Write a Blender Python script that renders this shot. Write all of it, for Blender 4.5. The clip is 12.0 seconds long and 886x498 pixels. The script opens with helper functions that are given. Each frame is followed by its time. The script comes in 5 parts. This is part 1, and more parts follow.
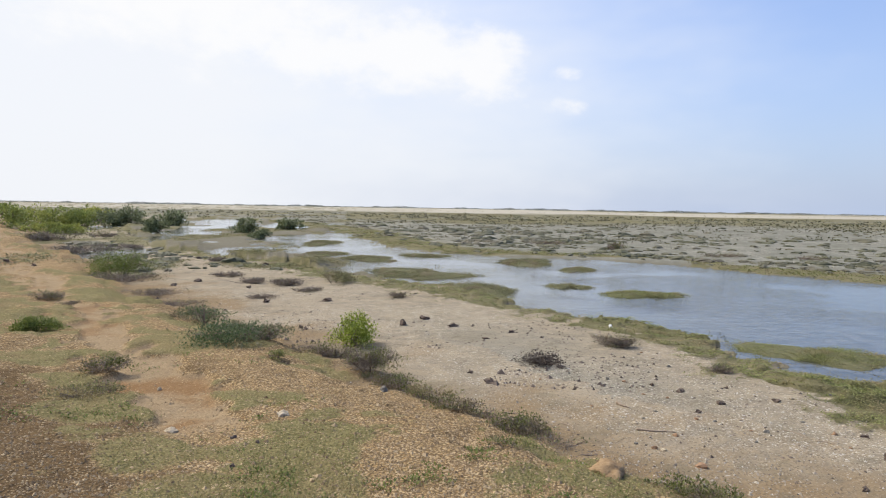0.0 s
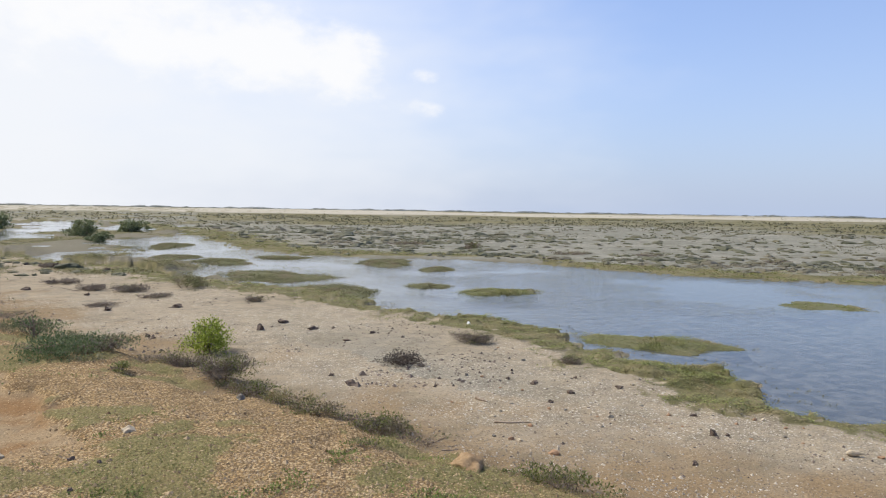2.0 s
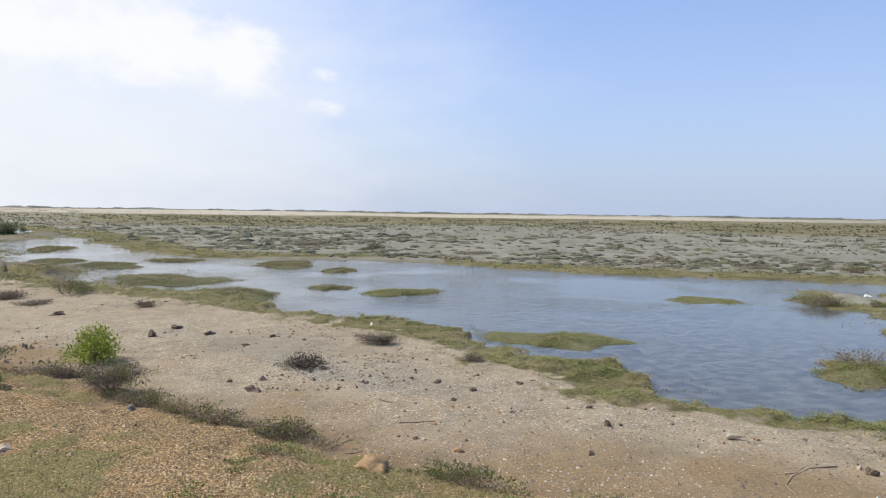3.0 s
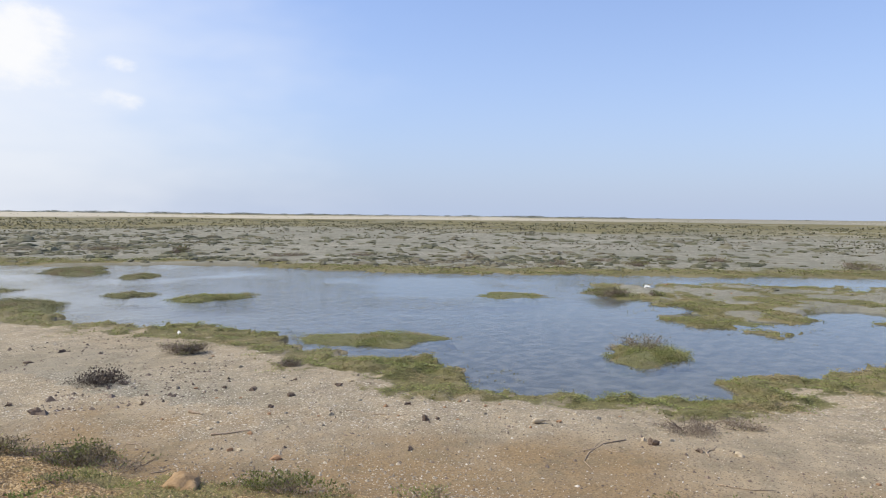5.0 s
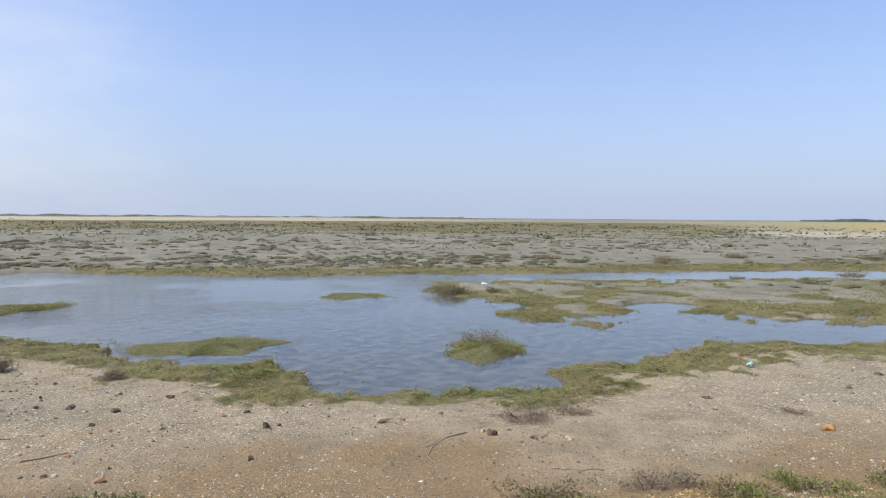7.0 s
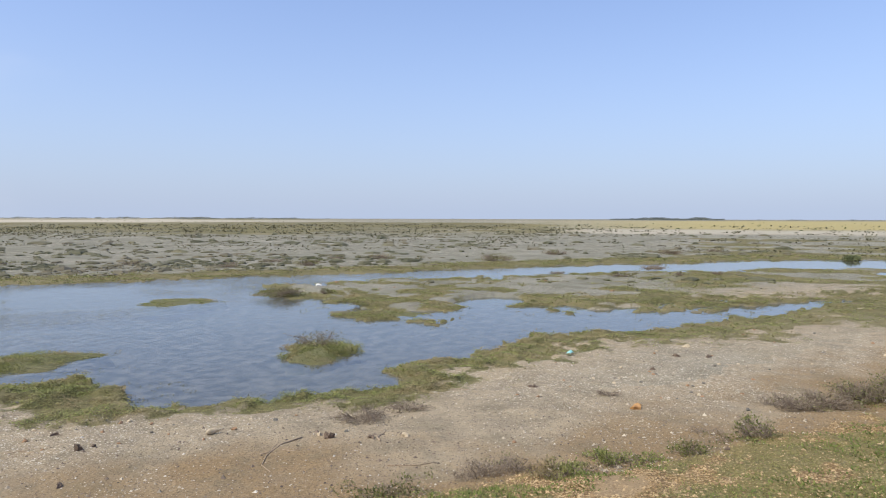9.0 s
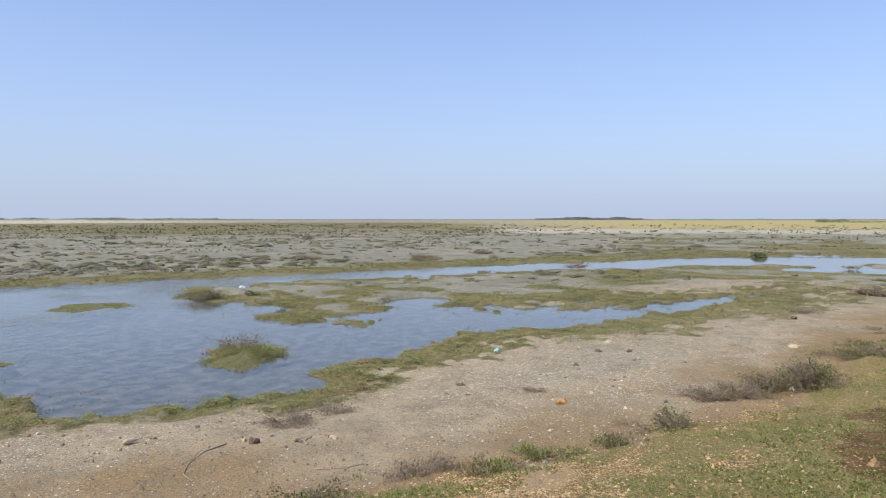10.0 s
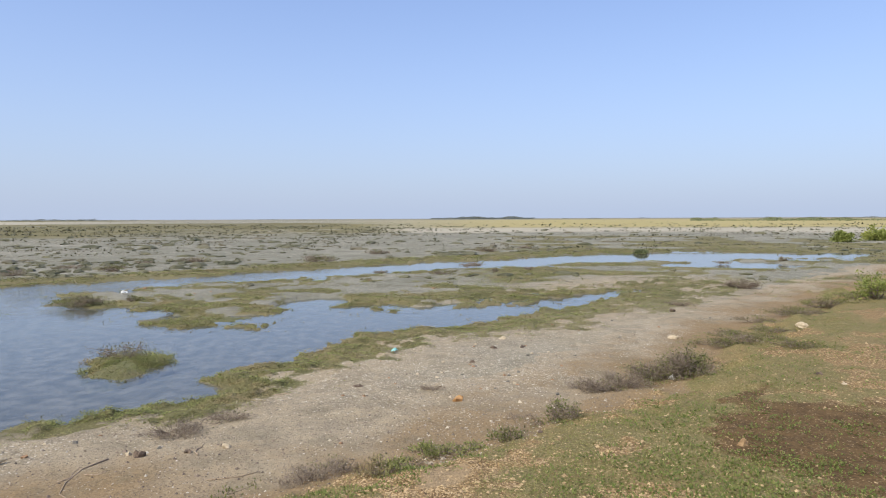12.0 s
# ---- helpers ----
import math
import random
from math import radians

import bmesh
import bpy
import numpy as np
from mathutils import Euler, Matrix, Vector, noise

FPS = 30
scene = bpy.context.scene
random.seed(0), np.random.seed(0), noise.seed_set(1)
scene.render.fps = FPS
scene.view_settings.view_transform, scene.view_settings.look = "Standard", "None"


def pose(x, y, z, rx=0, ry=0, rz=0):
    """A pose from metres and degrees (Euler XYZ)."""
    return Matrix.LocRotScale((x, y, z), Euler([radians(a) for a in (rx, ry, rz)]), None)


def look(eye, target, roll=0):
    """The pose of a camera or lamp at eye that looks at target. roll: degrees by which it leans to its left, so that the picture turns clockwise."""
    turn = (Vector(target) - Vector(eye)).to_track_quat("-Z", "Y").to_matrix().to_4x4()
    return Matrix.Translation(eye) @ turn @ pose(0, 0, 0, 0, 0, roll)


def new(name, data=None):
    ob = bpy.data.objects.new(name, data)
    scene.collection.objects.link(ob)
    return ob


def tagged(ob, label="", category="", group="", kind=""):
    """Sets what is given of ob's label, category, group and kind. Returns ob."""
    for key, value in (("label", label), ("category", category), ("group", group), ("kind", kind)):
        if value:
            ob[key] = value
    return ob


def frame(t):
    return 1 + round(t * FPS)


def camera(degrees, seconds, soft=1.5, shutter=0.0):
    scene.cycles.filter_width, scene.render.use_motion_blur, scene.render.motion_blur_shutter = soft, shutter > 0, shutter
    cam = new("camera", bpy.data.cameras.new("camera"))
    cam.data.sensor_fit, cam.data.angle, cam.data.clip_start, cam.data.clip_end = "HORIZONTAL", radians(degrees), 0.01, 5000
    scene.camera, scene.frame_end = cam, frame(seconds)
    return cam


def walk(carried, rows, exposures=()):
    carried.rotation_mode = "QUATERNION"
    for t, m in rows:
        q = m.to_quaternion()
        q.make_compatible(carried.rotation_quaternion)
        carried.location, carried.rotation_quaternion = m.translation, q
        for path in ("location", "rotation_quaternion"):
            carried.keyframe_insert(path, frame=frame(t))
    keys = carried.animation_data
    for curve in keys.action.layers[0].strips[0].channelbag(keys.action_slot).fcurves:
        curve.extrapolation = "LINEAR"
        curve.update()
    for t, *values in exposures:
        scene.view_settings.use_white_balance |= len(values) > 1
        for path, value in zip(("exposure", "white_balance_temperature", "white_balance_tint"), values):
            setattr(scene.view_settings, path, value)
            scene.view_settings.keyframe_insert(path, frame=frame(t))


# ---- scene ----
# camera on a tripod at eye height on a low gravel bank, panning to the right
cam = camera(65.84, 12.0, soft=1.0)
EYE = 2.05
ROWS = [  # seconds, yaw, pitch, roll
    (0.0, 0.000, -3.439, -0.949),
    (0.5, -1.891, -3.398, -0.942),
    (1.0, -5.064, -3.331, -0.929),
    (1.5, -7.939, -3.271, -0.915),
    (2.0, -11.707, -3.194, -0.893),
    (2.5, -15.767, -3.114, -0.864),
    (3.0, -19.864, -3.037, -0.830),
    (5.0, -35.141, -2.785, -0.655),
    (5.5, -38.485, -2.739, -0.607),
    (6.0, -41.843, -2.697, -0.554),
    (6.5, -44.960, -2.662, -0.502),
    (7.0, -48.380, -2.628, -0.440),
    (9.0, -62.208, -2.543, -0.148),
    (9.5, -65.091, -2.537, -0.079),
    (10.0, -68.300, -2.536, 0.003),
    (10.5, -71.493, -2.540, 0.088),
    (11.0, -74.919, -2.552, 0.184),
    (11.5, -76.614, -2.560, 0.233),
    (12.0, -76.975, -2.562, 0.244),
]
EXPOSURES = [(0.0, 0.6), (12.0, 0.6)]
walk(cam, [(t, pose(0, 0, EYE, 90 + pitch, roll, yaw)) for t, yaw, pitch, roll in ROWS], EXPOSURES)

# ---- sky and sun ----
SUN_AZ, SUN_EL = -58.0, 50.0      # degrees clockwise from +y, above the horizon


def node(nt, kind, **sets):
    n = nt.nodes.new(kind)
    for key, value in sets.items():
        if key == "operation":
            n.operation = value
        elif key == "blend_type":
            n.blend_type = value
        elif key == "data_type":
            n.data_type = value
        elif key == "attribute_name":
            n.attribute_name = value
        else:
            n.inputs[int(key[1:])].default_value = value
    return n


def math_node(nt, op, a, b=None, c=None):
    n = nt.nodes.new("ShaderNodeMath")
    n.operation = op
    for i, v in enumerate((a, b, c)):
        if v is None:
            continue
        if isinstance(v, (int, float)):
            n.inputs[i].default_value = v
        else:
            nt.links.new(v, n.inputs[i])
    return n.outputs[0]


def mix_colour(nt, fac, a, b):
    n = nt.nodes.new("ShaderNodeMix")
    n.data_type = "RGBA"
    for i, v in ((0, fac), (6, a), (7, b)):
        if isinstance(v, (int, float)):
            n.inputs[i].default_value = v
        elif isinstance(v, tuple):
            n.inputs[i].default_value = (*v, 1.0) if len(v) == 3 else v
        else:
            nt.links.new(v, n.inputs[i])
    return n.outputs[2]


def ramp(nt, fac, lo, hi):
    n = nt.nodes.new("ShaderNodeMapRange")
    n.interpolation_type = "SMOOTHSTEP"
    n.inputs[1].default_value, n.inputs[2].default_value = lo, hi
    nt.links.new(fac, n.inputs[0])
    return n.outputs[0]


def make_world():
    world = bpy.data.worlds.new("hazy_sky")
    scene.world = world
    world.use_nodes = True
    nt = world.node_tree
    nt.nodes.clear()
    sky = nt.nodes.new("ShaderNodeTexSky")
    sky.sky_type, sky.sun_disc = "NISHITA", False
    sky.sun_elevation, sky.sun_rotation = radians(SUN_EL), radians(SUN_AZ)
    sky.air_density, sky.dust_density, sky.ozone_density, sky.altitude = 1.0, 1.2, 4.0, 0.0
    co = nt.nodes.new("ShaderNodeTexCoord")
    sep = nt.nodes.new("ShaderNodeSeparateXYZ")
    nt.links.new(co.outputs["Generated"], sep.inputs[0])
    az = math_node(nt, "MULTIPLY", math_node(nt, "ARCTAN2", sep.outputs[0], sep.outputs[1]), 57.2958)
    el = math_node(nt, "MULTIPLY", math_node(nt, "ARCSINE", sep.outputs[2]), 57.2958)

    def fbm(scale, detail, stretch, seed):
        mp = nt.nodes.new("ShaderNodeMapping")
        mp.inputs["Scale"].default_value = (1, 1, stretch)
        mp.inputs["Location"].default_value = (seed, seed * 0.7, 0)
        nt.links.new(co.outputs["Generated"], mp.inputs[0])
        t = nt.nodes.new("ShaderNodeTexNoise")
        t.inputs["Scale"].default_value, t.inputs["Detail"].default_value = scale, detail
        t.inputs["Roughness"].default_value = 0.58
        nt.links.new(mp.outputs[0], t.inputs["Vector"])
        return t.outputs[0]

    def puff(a, e, sa, se, gain):
        u = math_node(nt, "DIVIDE", math_node(nt, "SUBTRACT", az, a), sa)
        v = math_node(nt, "DIVIDE", math_node(nt, "SUBTRACT", el, e), se)
        d = math_node(nt, "ADD", math_node(nt, "MULTIPLY", u, u), math_node(nt, "MULTIPLY", v, v))
        return math_node(nt, "MULTIPLY", math_node(nt, "EXPONENT", math_node(nt, "MULTIPLY", d, -1.0)), gain)

    puffs = [puff(*q) for q in CLOUDS]
    total = puffs[0]
    for q in puffs[1:]:
        total = math_node(nt, "ADD", total, q)
    n1, n2 = fbm(11.0, 9, 1.6, 3.1), fbm(2.3, 4, 2.5, 8.3)
    rough = math_node(nt, "MULTIPLY", math_node(nt, "SUBTRACT", n1, 0.5), 2.0)
    rough = math_node(nt, "MULTIPLY", rough, ramp(nt, total, 0.04, 0.4))
    cloud = ramp(nt, math_node(nt, "ADD", total, rough), 0.30, 0.92)
    # thin bright veil towards the sun's side of the sky, breaking up away from it
    side = math_node(nt, "COSINE", math_node(nt, "MULTIPLY", math_node(nt, "SUBTRACT", az, SUN_AZ), 0.01745))
    veil = ramp(nt, math_node(nt, "ADD", side, math_node(nt, "MULTIPLY", math_node(nt, "SUBTRACT", n2, 0.5), 0.7)), VEIL[0], VEIL[1])
    haze = math_node(nt, "EXPONENT", math_node(nt, "MULTIPLY", math_node(nt, "ABSOLUTE", el), -1.0 / HAZE[0]))
    tint = nt.nodes.new("ShaderNodeMix")
    tint.data_type, tint.blend_type = "RGBA", "MULTIPLY"
    tint.inputs[0].default_value, tint.inputs[7].default_value = 1.0, SKY_TINT
    nt.links.new(sky.outputs[0], tint.inputs[6])
    colour = mix_colour(nt, math_node(nt, "MULTIPLY", haze, HAZE[1]), tint.outputs[2], HAZE_COLOUR)
    colour = mix_colour(nt, math_node(nt, "MULTIPLY", veil, VEIL[2]), colour, VEIL_COLOUR)
    low = ramp(nt, el, 1.0, 9.0)
    colour = mix_colour(nt, math_node(nt, "MULTIPLY", math_node(nt, "MULTIPLY", cloud, low), 0.9), colour, CLOUD_COLOUR)
    back = nt.nodes.new("ShaderNodeBackground")
    back.inputs[1].default_value = SKY_STRENGTH
    nt.links.new(colour, back.inputs[0])
    out = nt.nodes.new("ShaderNodeOutputWorld")
    nt.links.new(back.outputs[0], out.inputs[0])


SKY_STRENGTH = 0.125
SKY_TINT = (0.91, 0.955, 1.13, 1.0)
HAZE, HAZE_COLOUR = (16.0, 0.95), (2.62, 3.1, 4.12)
VEIL, VEIL_COLOUR = (-0.03, 0.76, 0.95), (4.8, 4.9, 5.1)
CLOUD_COLOUR = (5.2, 5.2, 5.25)
CLOUDS = [(-4, 11.8, 9.0, 3.8, 0.95), (4.6, 11.6, 3.6, 2.4, 0.62), (9.6, 8.1, 2.6, 0.9, 0.56), (10.2, 11.0, 1.6, 0.8, 0.52),
          (-20, 16.5, 12.0, 6.0, 1.05), (-75, 25, 35.0, 14.0, 0.7), (-130, 30, 30.0, 14.0, 0.6)]
make_world()
sun = new("sun", bpy.data.lights.new("sun", "SUN"))
sun.data.energy, sun.data.angle, sun.data.color = 2.62, radians(1.2), (1.0, 0.94, 0.84)
sa, se = radians(SUN_AZ), radians(SUN_EL)
sun.matrix_world = look((0, 0, 60), Vector((0, 0, 60)) - Vector((math.sin(sa) * math.cos(se), math.cos(sa) * math.cos(se), math.sin(se))))

# ---- land form ----
rng = np.random.default_rng(11)


def vnoise(x, y, seed=0):
    """Smooth value noise between 0 and 1, one cell a metre."""
    xi, yi = np.floor(x), np.floor(y)
    fx, fy = x - xi, y - yi
    fx, fy = fx * fx * (3 - 2 * fx), fy * fy * (3 - 2 * fy)

    def h(i, j):
        v = np.sin(i * 127.1 + j * 311.7 + seed * 74.7) * 43758.5453
        return v - np.floor(v)
    return (h(xi, yi) * (1 - fx) + h(xi + 1, yi) * fx) * (1 - fy) + (h(xi, yi + 1) * (1 - fx) + h(xi + 1, yi + 1) * fx) * fy


def fbm2(x, y, size, seed=0, octaves=4):
    x, y = np.asarray(x, float), np.asarray(y, float)
    total, amp, norm = 0.0, 1.0, 0.0
    for o in range(octaves):
        s = size / 2 ** o
        a = 0.6 + o * 1.1
        total = total + amp * vnoise((x * math.cos(a) - y * math.sin(a)) / s + 17.3 * o, (x * math.sin(a) + y * math.cos(a)) / s, seed + o)
        norm += amp
        amp *= 0.55
    return total / norm


def step(a, b, v):
    u = np.clip((v - a) / (b - a), 0, 1)
    return u * u * (3 - 2 * u)


def line_distance(x, y, pts):
    """Distance to a line of points."""
    best = np.full(np.shape(x), 1e9)
    for (x0, y0), (x1, y1) in zip(pts, pts[1:]):
        dx, dy = x1 - x0, y1 - y0
        u = np.clip(((x - x0) * dx + (y - y0) * dy) / (dx * dx + dy * dy), 0, 1)
        best = np.minimum(best, (x - x0 - u * dx) ** 2 + (y - y0 - u * dy) ** 2)
    return np.sqrt(best)


def inside(x, y, pts):
    odd = np.zeros(np.shape(x), bool)
    for (x0, y0), (x1, y1) in zip(pts, pts[1:] + pts[:1]):
        if y0 != y1:
            odd ^= ((y0 > y) != (y1 > y)) & (x < (x1 - x0) * (y - y0) / (y1 - y0) + x0)
    return odd


# the near shore from the far bend to the head of the side channel
SHORE = [(-34, 75), (-24, 52), (-15, 35), (-9, 27), (-5, 23.5), (-2.5, 20), (-0.5, 18.2), (0.6, 17), (1.6, 14.4), (2.2, 13.7), (3.3, 12.6),
         (4.1, 11.1), (4.2, 9.9), (4.9, 8.5), (5.4, 8), (5.2, 7), (4.9, 6.5), (5.2, 5.8), (5.9, 5.1), (6.6, 4.5), (7.3, 4.2), (7.8, 4.75),
         (8.6, 4.5), (9.6, 4.2), (11.1, 4.1), (12.8, 2.2), (15.2, 0.8), (20.9, -1.6)]
# the grassy spit between the side channel and the main channel
SPIT = [(18.1, 0.9), (15.7, 2.7), (14.4, 4.2), (14.7, 5.9), (14.3, 6.8), (12, 6.4), (11.5, 7.3), (11.7, 8.8), (13.7, 10.6), (13.5, 12.6),
        (15.6, 14.2), (17.7, 13.5), (19.3, 12.6), (21.2, 10.4), (24.8, 7.4), (29, 3.6), (31.7, 1.6), (33.5, -2.5), (35.5, -7), (37, -10)]
FAR_SHORE = [(38.5, -11), (41.5, -10), (42.5, -8), (41.5, -4), (37.9, 1.9), (34.2, 4.6), (29, 8.9), (23.4, 13), (20.1, 15.2), (16.9, 17.9),
             (13.4, 20), (11, 22.6), (8.9, 26), (6.1, 28.4), (2.1, 29.3), (-2.3, 34), (-8.4, 55), (-16, 75), (-30, 95)]
LAKE = SHORE + SPIT + FAR_SHORE
# the foot of the gravel bank on which the camera stands
BANK = [(-70, 105), (-26, 42), (-18.4, 31), (-10.1, 19.6), (-6.3, 14.3), (-4.2, 11.4), (-2.3, 9.7), (-1.3, 8.5), (-0.5, 6.9), (0.5, 6), (1, 5.3),
        (1.7, 4.5), (2.5, 3.6), (3.8, 2.5), (4.6, 1.8), (5.6, 0.9), (6.7, 0.15), (7.8, -0.65), (9.5, -1.35), (12.8, -2.7), (17.8, -5.3), (30.5, -12.5), (70, -38)]
BANK_LAND = BANK + [(70, -400), (-400, -400), (-400, 105)]
TONGUE = SPIT + [(36, -13), (27, -7), (20.9, -1.6)]
TRACK = [(-30, 45), (-12.5, 19.6), (-10.05, 16.4), (-8.2, 14.0), (-6.65, 12.0), (-5.35, 10.35), (-4.35, 8.8), (-3.65, 7.8), (-3.0, 6.9), (-2.5, 6.15), (-2.1, 5.55), (-1.75, 5.05), (-1.4, 4.6)]
PUDDLE = (15.38, 6.81)
STAINS = [(-2.95, 6.75), (-2.46, 6.18), (-2.03, 5.61), (-1.62, 5.2)]     # orange earth beside the pale sand of the track
# patches of short grass and of bare gravel on the bank: place and reach
GRASSY = [(-2.85, 5.5, 0.5), (-2.0, 4.55, 0.45), (-1.0, 4.6, 0.5), (-0.8, 4.05, 0.4), (-1.4, 3.9, 0.4), (-3.35, 8.2, 0.75), (-2.0, 6.3, 0.45),
          (-6.0, 9.9, 0.8), (-8.4, 13.7, 1.1), (-6.2, 13.0, 1.2), (-3.1, 10.2, 0.9), (-0.75, 5.0, 0.35), (-4.5, 7.2, 0.55), (-3.6, 6.4, 0.4), (-7.5, 10.5, 1.1), (-6.0, 8.3, 0.8), (-10.5, 14.2, 1.4), (-4.9, 6.2, 0.5), (6.6, -1.0, 0.9), (8.0, -1.6, 1.0)]
BARE = [(-1.35, 6.7, 0.75), (-0.6, 6.0, 0.5), (0.2, 4.7, 0.6), (-3.0, 4.2, 0.8), (-4.1, 5.6, 0.8), (-5.2, 7.8, 0.6), (4.4, 1.0, 0.5), (6.9, -0.4, 0.4)]


def spots(x, y, places, soft):
    """Round patches with frayed edges."""
    total = np.zeros(np.shape(x))
    for px, py, reach in places:
        total = np.maximum(total, step(1.25, 0.6, np.hypot(x - px, y - py) / reach + soft))
    return total


def land(x, y):
    """Height of the ground and its zones at points of the plan."""
    x, y = np.asarray(x, float), np.asarray(y, float)
    d = np.hypot(x, y)
    az = np.degrees(np.arctan2(x, y))
    wob = np.clip(d / 12, 0.5, 3)
    rag = (fbm2(x, y, 0.3, 6, 3) - 0.5) * 0.45 * np.clip(d / 8, 0.6, 2)
    wx = x + (fbm2(x, y, 1.3, 5) - 0.5) * 0.9 * wob + rag
    wy = y + (fbm2(x, y, 1.3, 9) - 0.5) * 0.9 * wob + rag
    lake_in = inside(wx, wy, LAKE)
    edge = line_distance(wx, wy, LAKE + LAKE[:1])
    sd = np.where(lake_in, edge, -edge)                       # metres out from the shore, over water
    shore = np.where(lake_in, -1.0, line_distance(wx, wy, SHORE))
    bank_in = inside(wx, wy, BANK_LAND)
    be = line_distance(wx, wy, BANK)
    sb = np.where(bank_in, be, -be)
    bank = step(-0.15, 0.35, sb)
    rise = step(-0.5, 1.3, sb)
    # braided shallows in the upper reach
    reach = step(19, 23, d) * step(2.5, -4, x + 0.14 * (y - 20))
    bars = fbm2(x, y * 0.45, 2.6, 31) * 0.6 + fbm2(x, y * 0.5, 7.0, 33) * 0.4
    bar = reach * step(0.46, 0.58, bars)
    z = np.where(lake_in, -0.035 - 0.30 * step(0.0, 2.6, sd) + 0.03 * fbm2(x, y, 1.1, 3), 0.03 + 0.06 * step(0, 1.5, -sd))
    z = np.where(lake_in, z + bar * 0.36, z)
    pools = step(0.53, 0.60, fbm2(x, y * 0.5, 3.6, 41)) * step(0.2, 1.5, -sd) * step(25, 30, d) * step(-3, -9, x) * step(9.0, 4.0, -sd) * (1 - bank)
    z = z - pools * 0.16
    ponds = step(0.50, 0.57, fbm2(x, y, 4.0, 49)) * step(88, 93, az) * step(28, 31, d) * step(47, 42, d) * step(-3.0, -5.0, sb) * (~lake_in)
    z = z - ponds * 0.17
    z = z + rise * (0.27 + 0.07 * (fbm2(x, y, 2.2, 13) - 0.4)) + 0.02 * rise * step(2, 12, sb) * 8
    z = z + (fbm2(x, y, 0.45, 17) - 0.5) * 0.035 * (1 - lake_in) * step(0, 0.6, -sd + 0.2)
    z = z + (fbm2(x, y, 14, 19) - 0.45) * 0.25 * step(40, 120, d) * (1 - lake_in)
    # zones
    n1, n2 = fbm2(x, y, 1.1, 21), fbm2(x, y, 0.35, 23)
    width = np.clip(0.45 + 1.5 * (fbm2(x, y, 2.4, 25) - 0.25) + 0.35 * step(52, 62, az) + 0.45 * step(12, 18, az) * step(36, 28, az), 0.2, 1.9) * np.clip(d / 9, 0.7, 2.0)
    near = (shore >= 0) & (~bank_in) & (az < 103)
    belt = np.where(near, step(1.35, 0.5, shore / width + 0.9 * (n2 - 0.5) + 0.7 * (fbm2(x, y, 0.16, 24, 2) - 0.5)), 0) * step(0.37, 0.52, 0.6 * n2 + 0.4 * n1 + 0.06)
    z = z + 0.055 * belt * step(0.46, 0.70, fbm2(x, y, 0.3, 22, 3))
    other = (~lake_in) & (sb < 0) & ((az > 20) | (d > 30)) & (shore > 1.5)
    fs = line_distance(wx, wy, FAR_SHORE)
    far_belt = np.where(other, step(2.6, 1.2, fs / np.clip(d / 22, 0.8, 2)), 0)
    sp = line_distance(wx, wy, SPIT)
    tongue = inside(wx, wy, TONGUE) & (~lake_in)
    mat = np.where(tongue, step(0.42, 0.54, 0.46 * fbm2(x, y, 1.7, 27) + 0.36 * fbm2(x, y, 0.55, 28) + 0.19 * step(2.4, 0.2, sp)), 0)
    z = np.where(tongue, z - 0.11 * step(0.47, 0.36, fbm2(x, y, 0.9, 30)) * step(2.2, 0.3, sp) - 0.14 * step(1.25, 0.8, np.hypot((x - PUDDLE[0]) / 1.1, (y - PUDDLE[1]) / 0.75) + 0.5 * (n2 - 0.5)), z)
    head = np.where((~lake_in) & (sb < -0.5) & (d < 75), step(0.40, 0.52, fbm2(x, y, 5.0, 29)) * step(76, 84, az + 4 * (n1 - 0.5)) * step(18, 22, d), 0)
    shallow = reach * bar * step(0.38, 0.5, fbm2(x, y * 0.5, 3.0, 35))
    wide = step(24, 30, d) * step(-2, -8, x) * step(0.0, -0.4, sd) * (~bank_in) * step(0.46, 0.6, fbm2(x, y, 3.5, 37)) * 0.7
    lap = fbm2(x, y, 60, 43, 5)
    lapf = fbm2(x, y, 16, 45, 4)
    outer = np.clip((az + 5) / 70, 0, 1)
    o_in = 98 - 26 * outer
    olive = step(o_in - 40, o_in + 40, d + 40 * (lap - 0.5) + 20 * (lapf - 0.5)) * step(330, 220, d + 140 * (lap - 0.5) - 110 * outer)
    olive = olive * np.where(az < -8, 0.55, 1) * (1 - 0.9 * step(64, 80, az))
    far_green = step(0.5, 0.6, fbm2(x, y, 240, 47)) * step(700, 900, d)
    green = step(-0.03, 0.0, z) * np.clip(np.maximum.reduce([belt, far_belt * 0.85, mat, head * 0.8, shallow * 0.8, wide * 0.7, olive * (0.55 + 0.4 * step(0.4, 0.6, fbm2(x * 0.3 + y * 0.1, y * 0.3 - x * 0.1, 7, 53))), far_green * 0.7]), 0, 1)
    sand = step(230, 340, d + 160 * (lap - 0.5)) * (1 - far_green * 0.6) * (1 - 0.8 * step(38, 58, az) * step(200, 260, d))
    sand = np.maximum(sand, step(55, 70, az) * step(92, 104, d + 24 * (lap - 0.5)) * step(150, 122, d + 24 * (lap - 0.5)) * 0.8)
    dry = step(64, 86, az) * step(120, 165, d + 50 * (lap - 0.5)) * step(1200, 500, d)
    soft = 0.9 * (n1 - 0.5) + 0.6 * (n2 - 0.5)
    grass = step(0.45, 0.60, fbm2(x, y, 1.5, 51) * 0.6 + n2 * 0.4 + 0.11 * step(55, 85, az) - 0.02)
